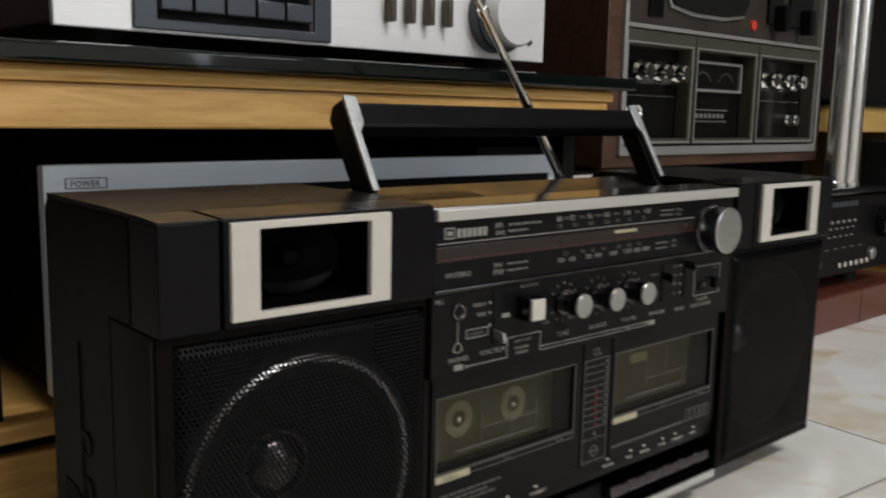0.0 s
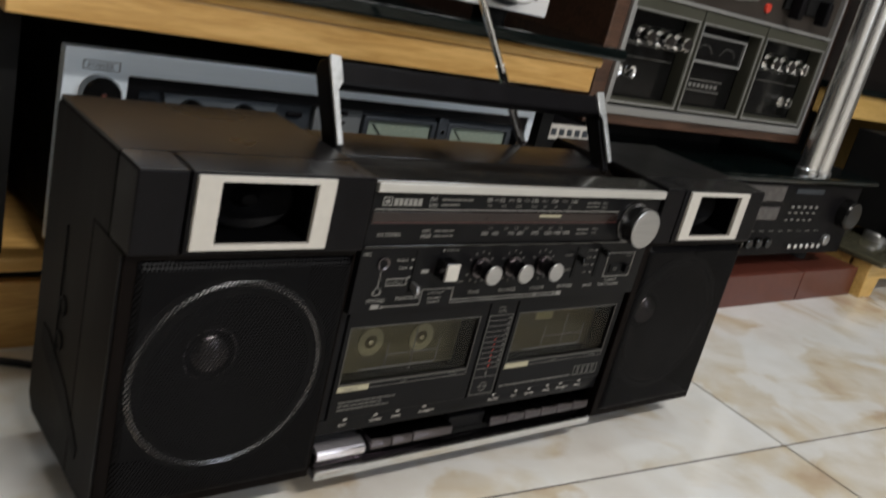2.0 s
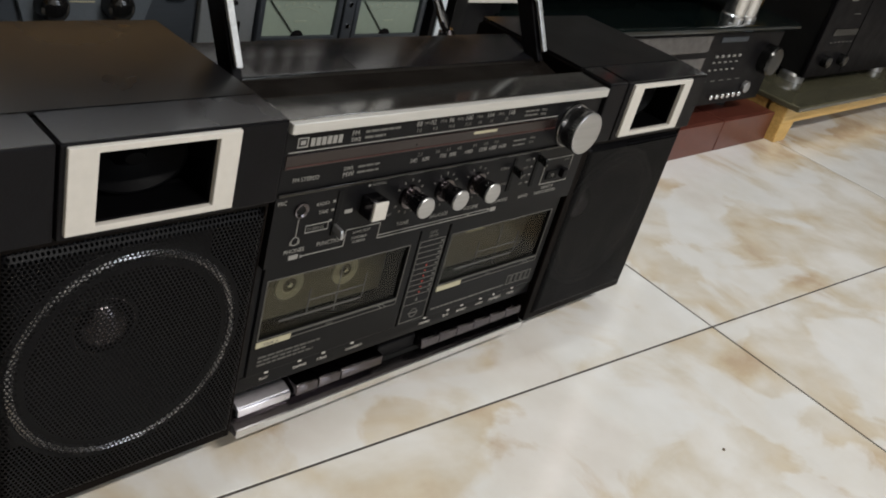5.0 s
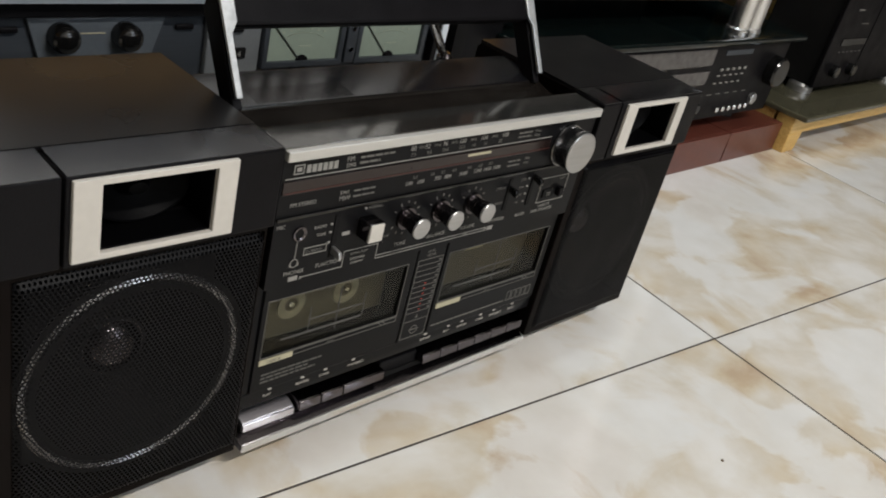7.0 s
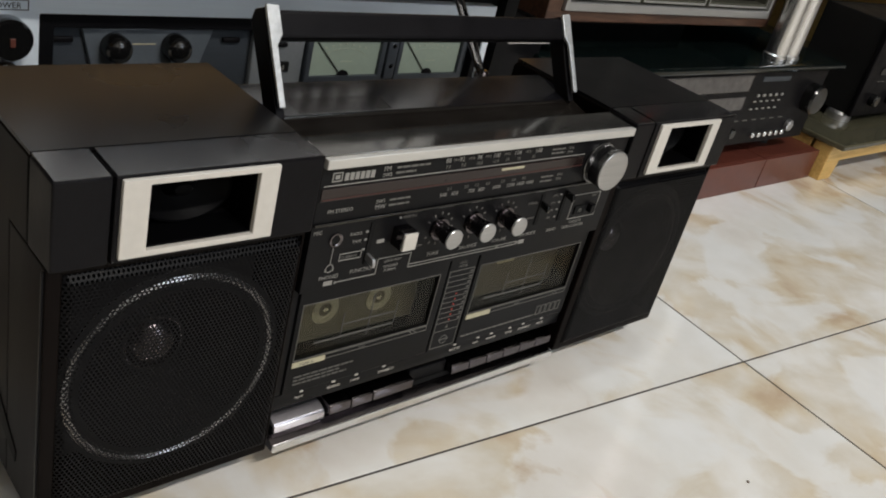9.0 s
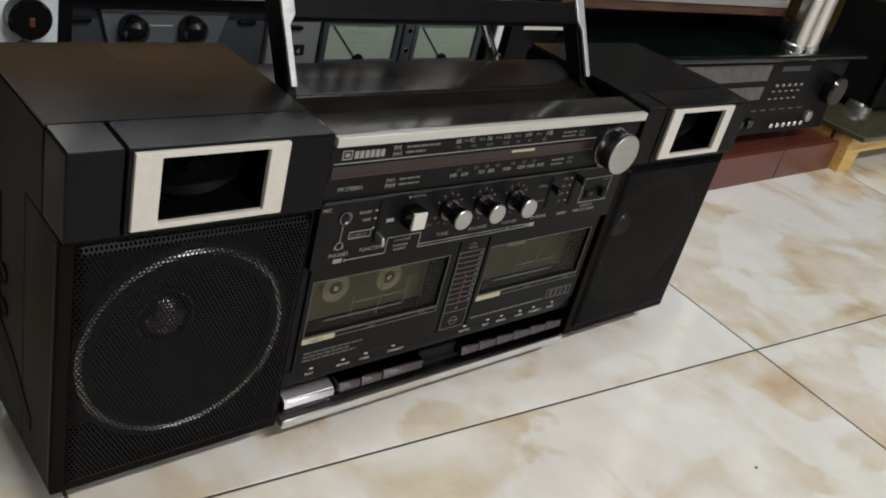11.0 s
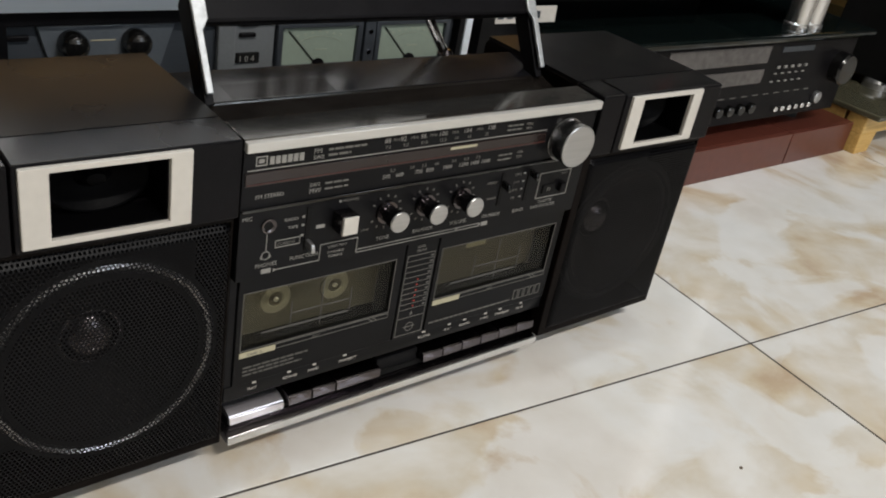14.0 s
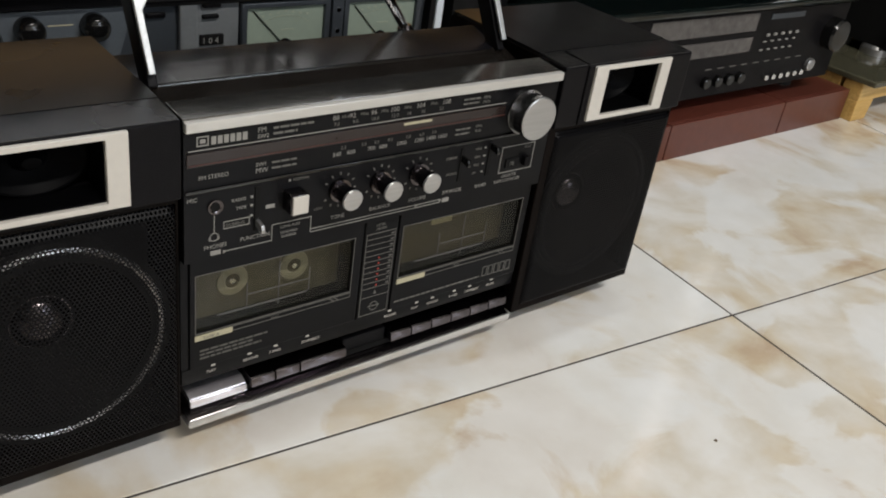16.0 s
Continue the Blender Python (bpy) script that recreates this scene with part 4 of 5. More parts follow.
for kx in (-0.1450, -0.1010):
    part("level_knob", lathe([(0.0098, -0.002), (0.0098, 0.008), (0.0092, 0.0105), (0.0078, 0.0125), (0.0058, 0.0138), (0.0030, 0.0146), (0.0, 0.0148)], (kx + 0.001, iy - 0.004, 0.1890), steps=32), BLACK_GLOSS, deck, "domed glossy black knob")
part("knob_rule", box(-0.131, -0.114, iy - 0.0046, iy - 0.0038, 0.1900, 0.1907), LABEL, deck)
for sx in (-0.1780, -0.0530):
    part("slot_button", box(sx - 0.0075, sx + 0.0075, iy - 0.003, iy, 0.1905, 0.1950, 0.0015), BLACK, deck, "small black slot button")
part("divider", box(-0.0360, -0.0215, iy - 0.006, iy, 0.1500, 0.2030, 0.0015), PALE_BLUE, deck, "pale blue-grey upright strip")
part("button_plate", box(-0.0205, 0.0140, iy - 0.0015, iy, 0.1500, 0.2025, 0.0006), PALE_BLUE, deck, "pale blue-grey plate with small buttons")
for k, (zz, ww) in enumerate(((0.1935, 0.020), (0.1850, 0.018))):
    part("small_button", box(-0.0170, -0.0170 + ww * 0.75, iy - 0.0045, iy, zz + 0.003, zz + 0.0062, 0.001), BLACK, deck)
cw = part("tape_counter", box(-0.0190, 0.0010, iy - 0.0035, iy, 0.1668, 0.1752, 0.0008), MATT_BLACK, deck, "three-digit tape counter")
n = bmesh.new()
words(n, "1 0 4", -0.0176, 0.1684, 0.0068, iy - 0.0038)
part("digits", n, PRINT, cw)


def needle_meter(x0, x1, z0, z1):
    m = part("needle_meter", frame_y(x0 - 0.005, x1 + 0.005, z0 - 0.005, z1 + 0.004, x0, x1, z0, z1, iy - 0.006, iy, 0.0008), DECK_GREY, deck, "green needle meter")
    part("meter_card", box(x0 - 0.001, x1 + 0.001, iy - 0.0025, iy - 0.0005, z0 - 0.001, z1 + 0.001), METER, m, "pale green scale card")
    s = bmesh.new()
    cx, cz = (x0 + x1) / 2, z0 - 0.004
    for k in range(18):
        a0 = radians(128 - k * 4.3)
        a1 = radians(128 - (k + 0.8) * 4.3)
        r = 0.027
        prism([(cx + 1.25 * r * math.cos(a0), cz + r * math.sin(a0)), (cx + 1.25 * r * math.cos(a1), cz + r * math.sin(a1)), (cx + 1.25 * (r + .0006) * math.cos(a1), cz + (r + .0006) * math.sin(a1)), (cx + 1.25 * (r + .0006) * math.cos(a0), cz + (r + .0006) * math.sin(a0))], "y", iy - 0.0029, iy - 0.0026, 0, s)
    for k in range(7):
        dash(s, cx - 0.022 + k * 0.0068, cx - 0.0195 + k * 0.0068, cz + 0.0305 - abs(k - 3) * 0.0012, cz + 0.0322 - abs(k - 3) * 0.0012, iy - 0.0027)
    dash(s, cx - 0.004, cx + 0.008, cz + 0.015, cz + 0.0163, iy - 0.0027)
    part("meter_scale", s, SCALE_INK, m)
    part("needle", tube([(cx - 0.002, iy - 0.0035, z0), (x0 + 0.006, iy - 0.0035, z1 - 0.003)], 0.00045, 6), BLACK, m)
    part("needle_hub", lathe([(0.0, 0.001), (0.0062, 0.001), (0.0062, 0.0)], (cx, iy - 0.0030, z0 - 0.0015), steps=20), BLACK, m)
    return m


needle_meter(0.0200, 0.0910, 0.1630, 0.1945)
needle_meter(0.1150, 0.1860, 0.1630, 0.1945)
part("meter_bridge", box(0.0975, 0.1085, iy - 0.007, iy, 0.1600, 0.2030, 0.001), DECK_GREY, deck)
for zz in (0.1720, 0.1900):
    part("screw", lathe([(0.0022, 0.0), (0.0020, 0.001), (0.0, 0.0012)], (0.1030, iy - 0.007, zz), steps=14), CHROME, deck)
for kx in (0.046, 0.128):
    part("key", box(kx, kx + 0.016, iy - 0.006, iy, 0.1490, 0.1570, 0.0015), BLACK, deck)
for fx in (DX0 + 0.03, DX1 - 0.03):
    for fy in (DY + 0.04, 0.53):
        part("foot", lathe([(0, 0), (0.012, 0), (0.012, 0.009), (0, 0.009)], (fx, fy, 0.0770), (0, 0, 1), 16), RUBBER, deck)

# silver amplifier on the glass shelf
amp = thing("amplifier", (-0.02, 0.42, 0.299), "silver amplifier with a large volume knob on the glass shelf", "amplifier")
AY, AX0, AX1, AZ0, AZ1 = 0.232, -0.2340, 0.1830, 0.3105, 0.4560
part("case", box(AX0 + 0.004, AX1 - 0.004, AY + 0.0065, 0.60, AZ0 + 0.003, AZ1 - 0.002, 0.002), WALNUT, amp, "dark case")
af = part("front_panel", frame_y(AX0, AX1, AZ0, AZ1, -0.1720, -0.0570, 0.3190, 0.3720, AY, AY + 0.006, 0.001), ALU, amp, "brushed silver front panel")
part("recess_frame", frame_y(-0.1870, -0.0430, 0.3125, 0.3800, -0.1720, -0.0570, 0.3190, 0.3720, AY - 0.003, AY - 0.0002, 0.0008), DECK_GREY, af, "grey bevelled surround")
part("recess_back", box(-0.1730, -0.0560, AY + 0.0045, AY + 0.0062, 0.3180, 0.3730), MATT_BLACK, af)
for r in range(2):
    for k in range(5):
        part("push_key", box(-0.1700 + k * 0.0225, -0.1490 + k * 0.0225, AY - 0.004 - r * 0.002, AY + 0.004, 0.3250 + r * 0.0185, 0.3370 + r * 0.0185, 0.001), SILVER if r else DECK_GREY, amp, "flat silver push key")
for k in range(4):
    part("lever_switch", box(0.0060 + k * 0.0188, 0.0108 + k * 0.0188, AY - 0.010, AY, 0.3315, 0.3530, 0.0012), surface("bronze_lever", (0.10, 0.085, 0.07), 0.35, metal=0.6) if k == 0 else bpy.data.materials["bronze_lever"], amp, "small bronze lever switch")
vk = part("volume_knob", lathe([(0.0300, 0.0), (0.0300, 0.010), (0.0285, 0.012), (0.0255, 0.013)], (0.1215, AY, 0.3450), steps=48), DECK_GREY, amp, "large silver volume knob")
part("knob_face", lathe([(0.0255, 0.012), (0.0258, 0.026), (0.0240, 0.0285), (0.0, 0.029)], (0.1215, AY, 0.3450), steps=48), ALU, vk, "pale silver knob face")
part("panel_screw", lathe([(0.0032, 0.0), (0.0028, 0.0015), (0.0, 0.0018)], (0.1640, AY, 0.3270), steps=16), BROWN_METAL, amp)
for fx in (AX0 + 0.04, AX1 - 0.03):
    for fy in (AY + 0.045, 0.56):
        part("foot", lathe([(0, 0), (0.016, 0), (0.018, 0.0145), (0, 0.0145)], (fx, fy, 0.299), (0, 0, 1), 20), RUBBER, amp)

# flat black adapter on the tape deck, and a card beside it
adapter = thing("adapter_box", (0.18, 0.29, 0.2240), "flat black adapter box with two screws on the tape deck", "adapter")
part("case", box(0.125, 0.236, 0.252, 0.34, 0.2240, 0.2360, 0.0015), PANEL, adapter)
for sx in (0.146, 0.200):
    part("screw", lathe([(0.0035, 0.0), (0.0030, 0.001), (0.0, 0.0014)], (sx, 0.268, 0.2360), (0, 0, 1), 14), CHROME, adapter)
stand2 = thing("card_block", (0.265, 0.30, 0.0770), "dark grey block with a white card on its front", "block")
part("block", prism([(0.2462, 0.0), (0.34, 0.0), (0.34, 0.2095), (0.2500, 0.2095), (0.2462, 0.2070)], "x", 0.2290, 0.2980, 0.0015), PANEL, stand2)
tag = thing("price_card", (0.277, 0.2450, 0.1920), "white printed card fixed to the front of the dark block", "card")
part("card", prism([(0.2436, 0.1925), (0.2456, 0.1925), (0.2460, 0.2085), (0.2445, 0.2085)], "x", 0.2300, 0.3240, 0.0002), CREAM, tag)
cb = bmesh.new()
for k in range(5):
    prism([(0.2431, 0.1970), (0.2435, 0.1970), (0.2440, 0.2040), (0.2436, 0.2040)], "x", 0.2460 + k * 0.0120, 0.2535 + k * 0.0120, 0, cb)
part("card_print", cb, DECK_GREY, tag)

# ---- console at the other end of the row ----
plinth = setting("plinth", box(0.30, 0.938, 0.193, 0.75, 0.0, 0.040), GROUT, "low red-brown tiled plinth", "plinth")
for x0, x1 in ((0.300, 0.5365), (0.5385, 0.7735), (0.7755, 0.938)):
    ob = new("plinth_tile", finish("plinth_tile", box(x0, x1, 0.1880, 0.1935, 0.0, 0.0455, 0.001), BRICK_RED))
    ob.parent = plinth
    ob = new("plinth_tile", finish("plinth_tile", box(x0, x1, 0.1940, 0.50, 0.0400, 0.0455, 0.001), BRICK_RED))
    ob.parent = plinth

rcv = thing("receiver", (0.65, 0.40, 0.0455), "black receiver with dark display windows on the red plinth", "receiver")
VX0, VX1, VY, VZ0, VZ1 = 0.4300, 0.8850, 0.205, 0.0660, 0.1690
part("case", box(VX0 + 0.004, VX1 - 0.004, VY + 0.0065, 0.52, VZ0, VZ1, 0.002), MATT_BLACK, rcv)
part("front_panel", box(VX0, VX1, VY, VY + 0.006, VZ0, VZ1, 0.0015), BLACK, rcv, "satin black front panel")
dg = surface("grey_display_glass", (0.075, 0.070, 0.068), 0.2, vary=0.35, grain=120)
for z0, z1 in ((0.1440, 0.1665), (0.1180, 0.1365)):
    part("display_window", box(0.4740, 0.6740, VY - 0.0015, VY + 0.001, z0, z1, 0.0006), dg, rcv, "dull grey display window")
for r, (zz, cnt) in enumerate(((0.1350, 5), (0.1275, 5), (0.1170, 5))):
    for k in range(cnt):
        part("preset_key", box(0.7020 + k * 0.0160 - r * 0.003, 0.7085 + k * 0.0160 - r * 0.003, VY - 0.002, VY, zz, zz + (0.0034 if r == 0 else 0.0018), 0.0005), PRINT, rcv)
part("name_strip", box(0.7020, 0.7760, VY - 0.001, VY + 0.001, 0.1560, 0.1630, 0.0004), DECK_GREY, rcv)
part("tuning_knob", lathe([(0.0215, 0.0), (0.0215, 0.014), (0.0195, 0.017), (0.0, 0.0175)], (0.8550, VY, 0.1290), steps=36), BLACK_GLOSS, rcv, "large black tuning knob")
for k in range(6):
    part("chrome_key", lathe([(0.0040, 0.0), (0.0040, 0.007), (0.0030, 0.008), (0.0, 0.008)], (0.7240 + k * 0.0160, VY, 0.0810), steps=16), CHROME, rcv, "small chrome push key")
for k in range(4):
    part("tone_control", lathe([(0.0070, 0.0), (0.0070, 0.006), (0.0055, 0.007), (0.0, 0.007)], (0.6000 + k * 0.0230, VY, 0.0860), steps=20), BLACK_GLOSS, rcv, "small black control")
n = bmesh.new()
for k in range(9):
    dash(n, 0.5960 + k * 0.0240, 0.6080 + k * 0.0240, 0.1010, 0.1023, VY - 0.0003)
part("panel_print", n, PRINT_DIM, rcv)
part("volume_button", lathe([(0.0085, 0.0), (0.0085, 0.005), (0.0070, 0.006), (0.0, 0.006)], (0.8260, VY, 0.0880), steps=24), SILVER, rcv, "round silver button")
for fx in (VX0 + 0.04, VX1 - 0.04):
    for fy in (VY + 0.04, 0.48):
        part("foot", lathe([(0, 0), (0.014, 0), (0.014, VZ0 - 0.0445), (0, VZ0 - 0.0445)], (fx, fy, 0.0455), (0, 0, 1), 16), RUBBER, rcv)

shelf = thing("glass_stand", (0.6, 0.45, 0), "black-edged glass stand over the receiver", "stand")
part("glass_top", box(0.290, 0.9090, 0.1940, 0.62, 0.1725, 0.1815, 0.003), GLASS_EDGE, shelf, "dark glass top")
part("post", box(0.330, 0.360, 0.54, 0.57, 0.0455, 0.1722), MATT_BLACK, shelf)
part("post", box(0.895, 0.915, 0.56, 0.58, 0.0455, 0.1722), MATT_BLACK, shelf)
part("post", box(0.390, 0.414, 0.26, 0.284, 0.0455, 0.1722), MATT_BLACK, shelf)
part("back_panel", box(0.365, 0.89, 0.555, 0.575, 0.0455, 0.1722), MATT_BLACK, shelf)

# large cassette deck in a wooden case on the glass stand
big = thing("cassette_deck", (0.535, 0.42, 0.1815), "walnut-cased cassette deck with three control bays on the glass stand", "cassette deck")
KY, KX0, KX1, KZ0, KZ1 = 0.254, 0.3280, 0.7430, 0.2250, 0.4700
part("plinth_box", box(KX0 + 0.03, KX1 - 0.03, KY + 0.09, 0.60, 0.1815, 0.2128), MATT_BLACK, big)
part("wooden_case", frame_y(KX0 - 0.022, KX1 + 0.014, KZ0 - 0.0120, KZ1 + 0.016, KX0, KX1, KZ0, KZ1, KY - 0.002, 0.62, 0.0015), WALNUT, big, "dark walnut case")
part("back_plate", box(KX0 + 0.0005, KX1 - 0.0005, KY + 0.030, KY + 0.034, KZ0 + 0.0005, KZ1 - 0.0005), MATT_BLACK, big)
part("silver_border", frame_y(KX0 + 0.0003, KX1 - 0.0003, KZ0 + 0.0003, KZ1 - 0.0003, KX0 + 0.006, KX1 - 0.006, KZ0 + 0.0095, KZ1 - 0.006, KY - 0.006, KY + 0.004, 0.001), DULL_ALU, big, "silver border strip")
part("divider", box(KX0 + 0.006, KX1 - 0.006, KY - 0.005, KY + 0.004, 0.3545, 0.3585, 0.0006), DULL_ALU, big, "silver dividing strip")
part("upper_panel", box(KX0 + 0.0062, KX1 - 0.0062, KY + 0.001, KY + 0.006, 0.3588, KZ1 - 0.0062), BROWN_METAL, big, "brown-grey upper panel")
OLIVE = surface("olive_grey_bay", (0.065, 0.065, 0.048), 0.45, metal=0.3, vary=0.1, grain=500)
bays = ((0.3345, 0.4570), (0.4590, 0.5890), (0.5915, 0.7370))
for x0, x1 in bays:
    z0, z1 = 0.2365, 0.3530
    bay = part("control_bay", frame_y(x0, x1, z0, z1, x0 + 0.004, x1 - 0.008, z0 + 0.006, z1 - 0.015, KY - 0.003, KY + 0.014, 0.0008), OLIVE, big, "olive-grey recessed control bay")
    part("bay_floor", box(x0 + 0.001, x1 - 0.001, KY + 0.0145, KY + 0.018, z0 + 0.002, z1 - 0.002), BLACK_GLOSS, bay, "glossy black bay panel")
    part("bay_line", frame_y(x0 + 0.0012, x1 - 0.0045, z0 + 0.0015, z1 - 0.012, x0 + 0.0026, x1 - 0.0060, z0 + 0.0035, z1 - 0.0135, KY - 0.0042, KY - 0.0031), DULL_ALU, bay)
for x0, cnt in ((0.3690, 3), (0.6240, 3)):
    step = 0.0330 if x0 < 0.5 else 0.0360
    for k in range(cnt):
        kx = x0 + k * step
        kb = part("double_knob", lathe([(0.0120, 0.0), (0.0120, 0.010), (0.0105, 0.012), (0.0, 0.012)], (kx, KY + 0.0145, 0.3120), steps=28), CHROME, big, "chrome double knob")
        part("inner_knob", lathe([(0.0085, 0.010), (0.0085, 0.022), (0.0070, 0.024), (0.0, 0.0245)], (kx, KY + 0.0145, 0.3120), steps=24), CHROME, kb)
for jx, jz in ((0.3540, 0.2700), (0.3785, 0.2700)):
    part("jack", lathe([(0.0035, -0.001), (0.0045, 0.002), (0.0075, 0.003), (0.0085, 0.0)], (jx, KY + 0.0145, jz), steps=24), CHROME, big, "chrome jack ring")
for jx in (0.6850, 0.7060):
    part("small_knob", lathe([(0.0075, 0.0), (0.0075, 0.010), (0.0060, 0.012), (0.0, 0.012)], (jx, KY + 0.0145, 0.2650), steps=20), CHROME, big, "small chrome knob")
mt = part("level_window", frame_y(0.4660, 0.5740, 0.2950, 0.3290, 0.4690, 0.5710, 0.2980, 0.3260, KY + 0.008, KY + 0.0144, 0.0005), DULL_ALU, big, "silver-framed dark level window")
part("window_glass", box(0.4688, 0.5712, KY + 0.0110, KY + 0.0140, 0.2978, 0.3262), BLACK_GLOSS, mt)
n = bmesh.new()
for k in range(2):
    for s in range(9):
        a = radians(150 - s * 15)
        cxm = 0.4960 + k * 0.0480
        dash(n, cxm + 0.017 * math.cos(a) - 0.0012, cxm + 0.017 * math.cos(a) + 0.0012, 0.2990 + 0.017 * math.sin(a), 0.3000 + 0.017 * math.sin(a), KY + 0.0107)
part("window_scale", n, PRINT_DIM, mt)
n = bmesh.new()
dash(n, 0.4830, 0.5560, 0.2740, 0.2752, KY + 0.0142)
dash(n, 0.4830, 0.5560, 0.2610, 0.2622, KY + 0.0142)
for k in range(7):
    dash(n, 0.4900 + k * 0.0088, 0.4960 + k * 0.0088, 0.2655, 0.2705, KY + 0.0142)
dash(n, 0.3370, 0.4460, 0.2875, 0.2881, KY + 0.0142)
dash(n, 0.5980, 0.7260, 0.2875, 0.2881, KY + 0.0142)
part("bay_print", n, PRINT_DIM, big)
well = part("cassette_well", prism([(0.3980, 0.4640), (0.3980, 0.3960), (0.4080, 0.3790), (0.4500, 0.3735), (0.5100, 0.3735), (0.5500, 0.3790), (0.5600, 0.3960), (0.5600, 0.4640)], "y", KY - 0.003, KY + 0.0008, 0.001), DULL_ALU, big, "silver-edged cassette well")
part("well_lid", prism([(0.4015, 0.4610), (0.4015, 0.3970), (0.4105, 0.3820), (0.4510, 0.3770), (0.5090, 0.3770), (0.5475, 0.3820), (0.5565, 0.3970), (0.5565, 0.4610)], "y", KY - 0.006, KY - 0.0032, 0.001), MATT_BLACK, well, "black well lid")
part("dark_plate", box(0.3720, 0.3960, KY - 0.002, KY + 0.0008, 0.3680, 0.4600, 0.0008), PANEL, big)
part("record_lamp", lathe([(0.0060, 0.0), (0.0055, 0.003), (0.0, 0.0045)], (0.5760, KY + 0.0008, 0.3740), steps=20), surface("red_lamp_plastic", (0.55, 0.05, 0.03), 0.3), big, "red record lamp")
for x0, x1 in ((0.6060, 0.6380), (0.6560, 0.7120)):
    part("lever_slot", box(x0, x1, KY - 0.004, KY + 0.0008, 0.3780, 0.4600, 0.002), MATT_BLACK, big, "black lever slot")
    part("lever", box((x0 + x1) / 2 - 0.006, (x0 + x1) / 2 + 0.006, KY - 0.020, KY - 0.004, 0.3690, 0.4000, 0.003), BLACK, big)

big.location.x -= 0.009

# chrome uprights on the glass
stand = thing("chrome_stand", (0.775, 0.23, 0.1815), "bundle of upright chrome tubes on the glass top", "stand")
for cx, cy, r in ((0.7480, 0.2250, 0.0148), (0.7790, 0.2250, 0.0148), (0.8040, 0.2450, 0.0125)):
    part("tube", lathe([(0.0, 0.0), (r + 0.002, 0.0), (r + 0.002, 0.004), (r, 0.006), (r, 0.60), (r * 0.7, 0.606), (0.0, 0.606)], (cx, cy, 0.1815), (0, 0, 1), 28), TUBE_STEEL, stand, "upright chrome tube")

# yellow wooden bench with a glass top beyond the plinth
bench = thing("low_bench", (1.25, 0.40, 0), "low yellow wooden bench with a smoked glass top", "bench")
QX0, QX1, QY = 0.9430, 1.70, 0.174
part("front_rail", box(QX0, QX1, QY, QY + 0.030, 0.0300, 0.0570, 0.002), YELLOW_WOOD, bench, "yellow wood front rail")
part("leg", prism([(QX0, 0.0), (QX0 + 0.040, 0.0), (QX0 + 0.048, 0.0305), (QX0, 0.0305)], "y", QY, QY + 0.034, 0.0015), YELLOW_WOOD, bench, "yellow wood leg")
part("leg", box(QX1 - 0.042, QX1, QY, QY + 0.034, 0.0, 0.0298, 0.0015), YELLOW_WOOD, bench)
part("side_rail", box(QX0, QX0 + 0.030, QY + 0.0345, 0.74, 0.0, 0.0570, 0.002), YELLOW_WOOD, bench)
part("glass_top", box(QX0 - 0.004, QX1 + 0.01, QY - 0.018, 0.76, 0.0575, 0.0660, 0.002), BENCH_GLASS, bench, "smoked glass top")
part("upper_rail", box(QX0 - 0.01, QX1, 0.330, 0.352, 0.2480, 0.2880, 0.002), YELLOW_WOOD, bench, "yellow wood upper rail")
part("upper_glass", box(QX0 - 0.014, QX1 + 0.01, 0.322, 0.76, 0.2885, 0.2990, 0.002), GLASS_EDGE, bench)
part("back_panel", box(QX0 + 0.032, QX1, 0.742, 0.758, 0.0665, 0.2880), MATT_BLACK, bench)
part("end_panel", box(QX1 - 0.02, QX1, 0.353, 0.74, 0.0665, 0.2480), YELLOW_WOOD, bench)

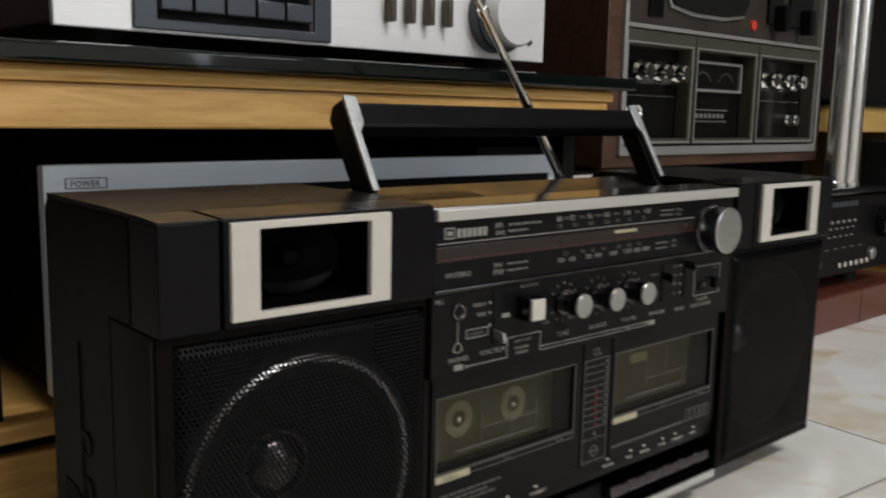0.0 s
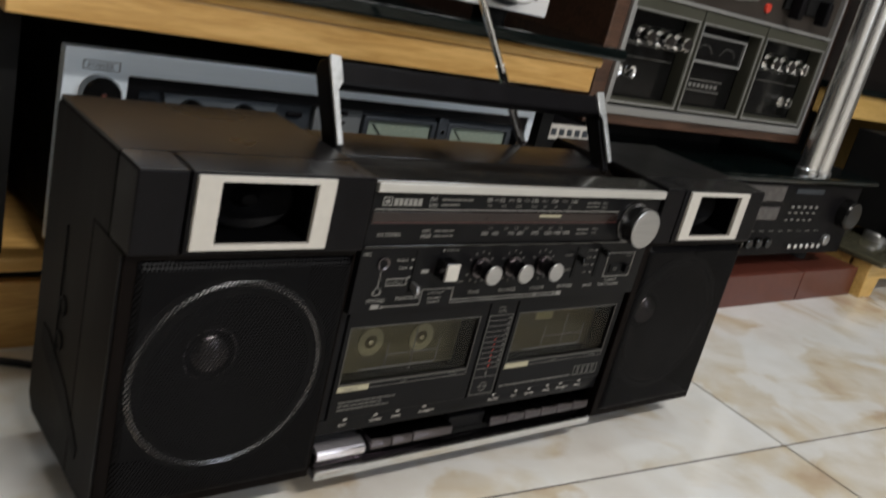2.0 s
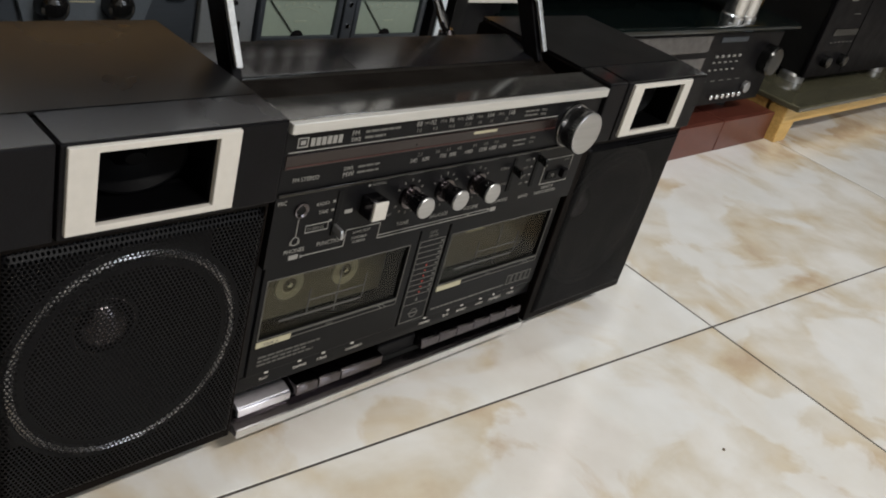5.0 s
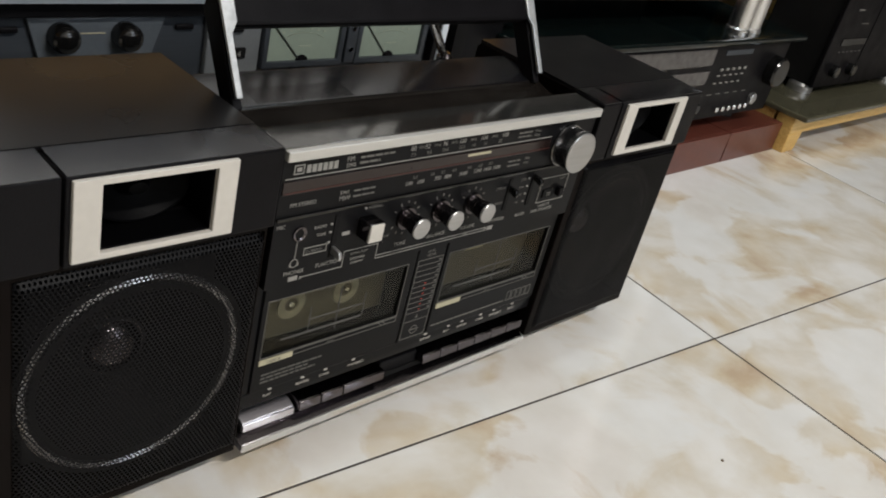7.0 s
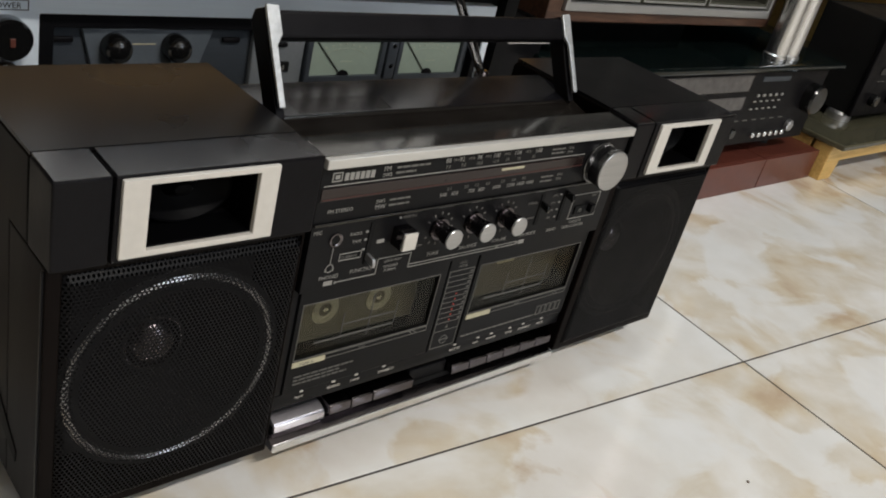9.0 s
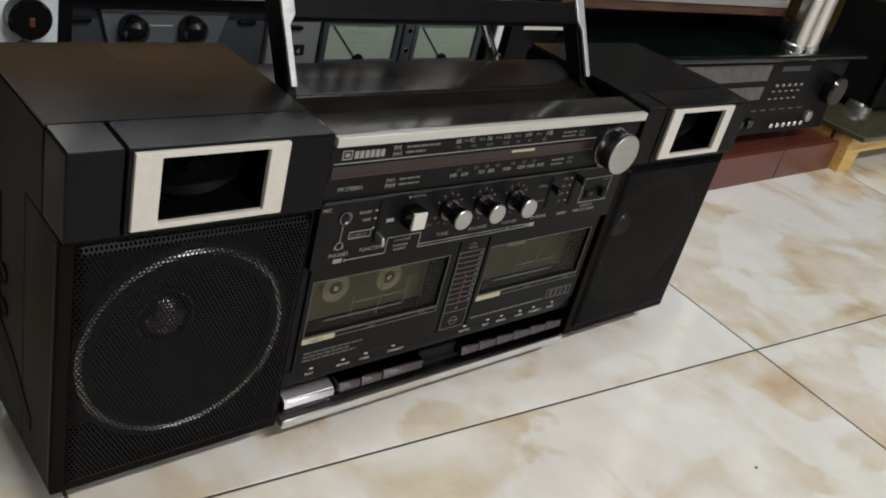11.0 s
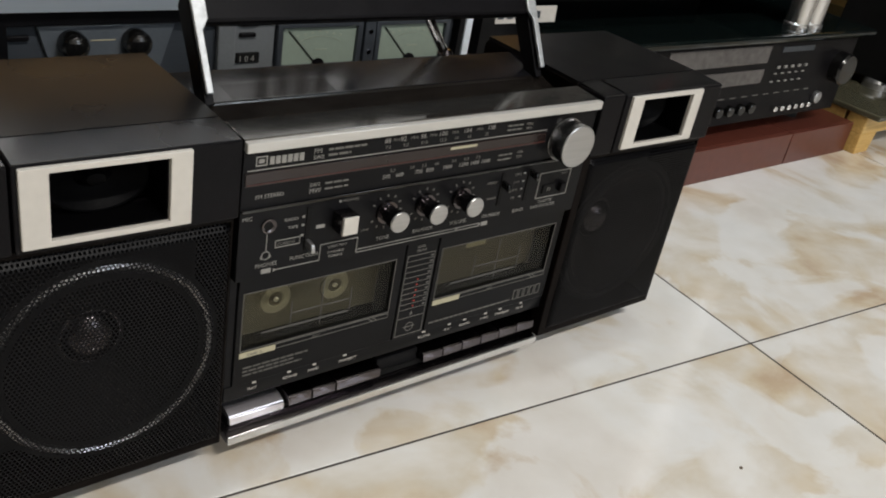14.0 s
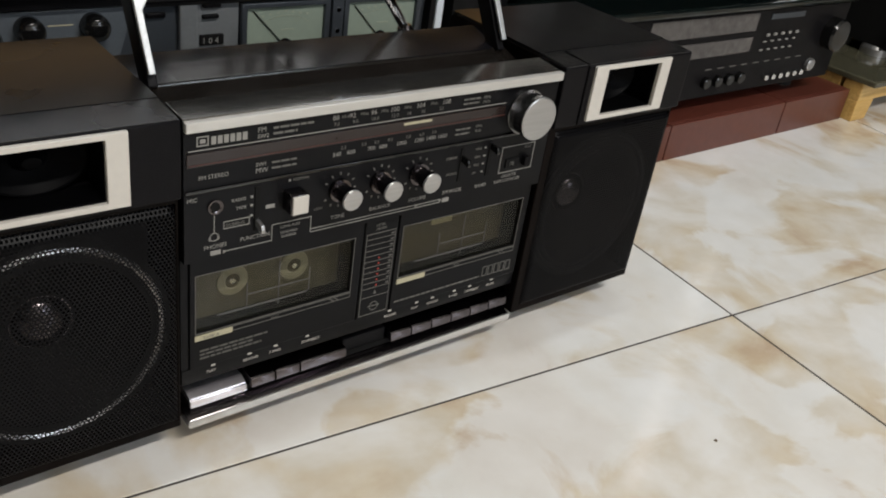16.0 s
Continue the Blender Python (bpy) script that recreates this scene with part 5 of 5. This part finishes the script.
unit2 = thing("black_amplifier", (1.28, 0.36, 0.066), "black amplifier with silver feet on the smoked glass", "amplifier")
part("case", box(1.074, 1.492, 0.2255, 0.335, 0.0800, 0.2350, 0.002), MATT_BLACK, unit2)
part("front_panel", box(1.070, 1.496, 0.219, 0.2250, 0.0790, 0.2360, 0.0015), BLACK, unit2, "satin black front panel")
for kx in (1.120, 1.190):
    part("control_knob", lathe([(0.0100, 0.0), (0.0100, 0.010), (0.0085, 0.012), (0.0, 0.012)], (kx, 0.219, 0.1080), steps=24), BLACK_GLOSS, unit2, "small black knob")
part("display_bar", box(1.110, 1.210, 0.2175, 0.2195, 0.1500, 0.1620, 0.0006), BLACK_GLOSS, unit2)
n = bmesh.new()
for k in range(6):
    dash(n, 1.114 + k * 0.017, 1.122 + k * 0.017, 0.1380, 0.1395, 0.2187)
dash(n, 1.125, 1.150, 0.2080, 0.2105, 0.2187)
dash(n, 1.160, 1.190, 0.1860, 0.1870, 0.2187)
part("panel_print", n, PRINT_DIM, unit2)
part("panel_rule", box(1.2160, 1.2175, 0.2178, 0.2195, 0.0830, 0.2320), MATT_BLACK, unit2)
for fx in (1.090, 1.466):
    for fy in (0.246, 0.31):
        part("foot", lathe([(0, 0), (0.021, 0), (0.021, 0.010), (0.019, 0.0145), (0, 0.0145)], (fx, fy, 0.066), (0, 0, 1), 28), SILVER, unit2, "silver foot")

# mains lead on the tiles
lead = thing("power_cable", (-0.4, 0.3, 0), "thin black power cable lying on the tiles", "cable")
pts = [Vector(q) for q in ((-0.85, 0.30, 0.003), (-0.60, 0.330, 0.003), (-0.42, 0.288, 0.003), (-0.31, 0.236, 0.003), (-0.26, 0.214, 0.003), (-0.215, 0.186, 0.003), (-0.175, 0.170, 0.010), (-0.150, 0.130, 0.045))]
fine = []
for i in range(len(pts) - 1):
    p0, p1, p2, p3 = pts[max(i - 1, 0)], pts[i], pts[i + 1], pts[min(i + 2, len(pts) - 1)]
    for k in range(6):
        u = k / 6
        fine.append(0.5 * ((2 * p1) + (p2 - p0) * u + (2 * p0 - 5 * p1 + 4 * p2 - p3) * u * u + (3 * p1 - p0 - 3 * p2 + p3) * u ** 3))
part("lead", tube(fine + [pts[-1]], 0.0028, 10), RUBBER, lead)

# a dark crumb on the tiles
crumb = thing("crumb", (0.181, -0.162, 0), "tiny brown crumb on the floor tile", "crumb")
part("speck", lathe([(0.0, 0.0), (0.0013, 0.0), (0.0011, 0.0009), (0.0, 0.0012)], (0.181, -0.162, 0.0), (0, 0, 1), 8), CRUMB, crumb)
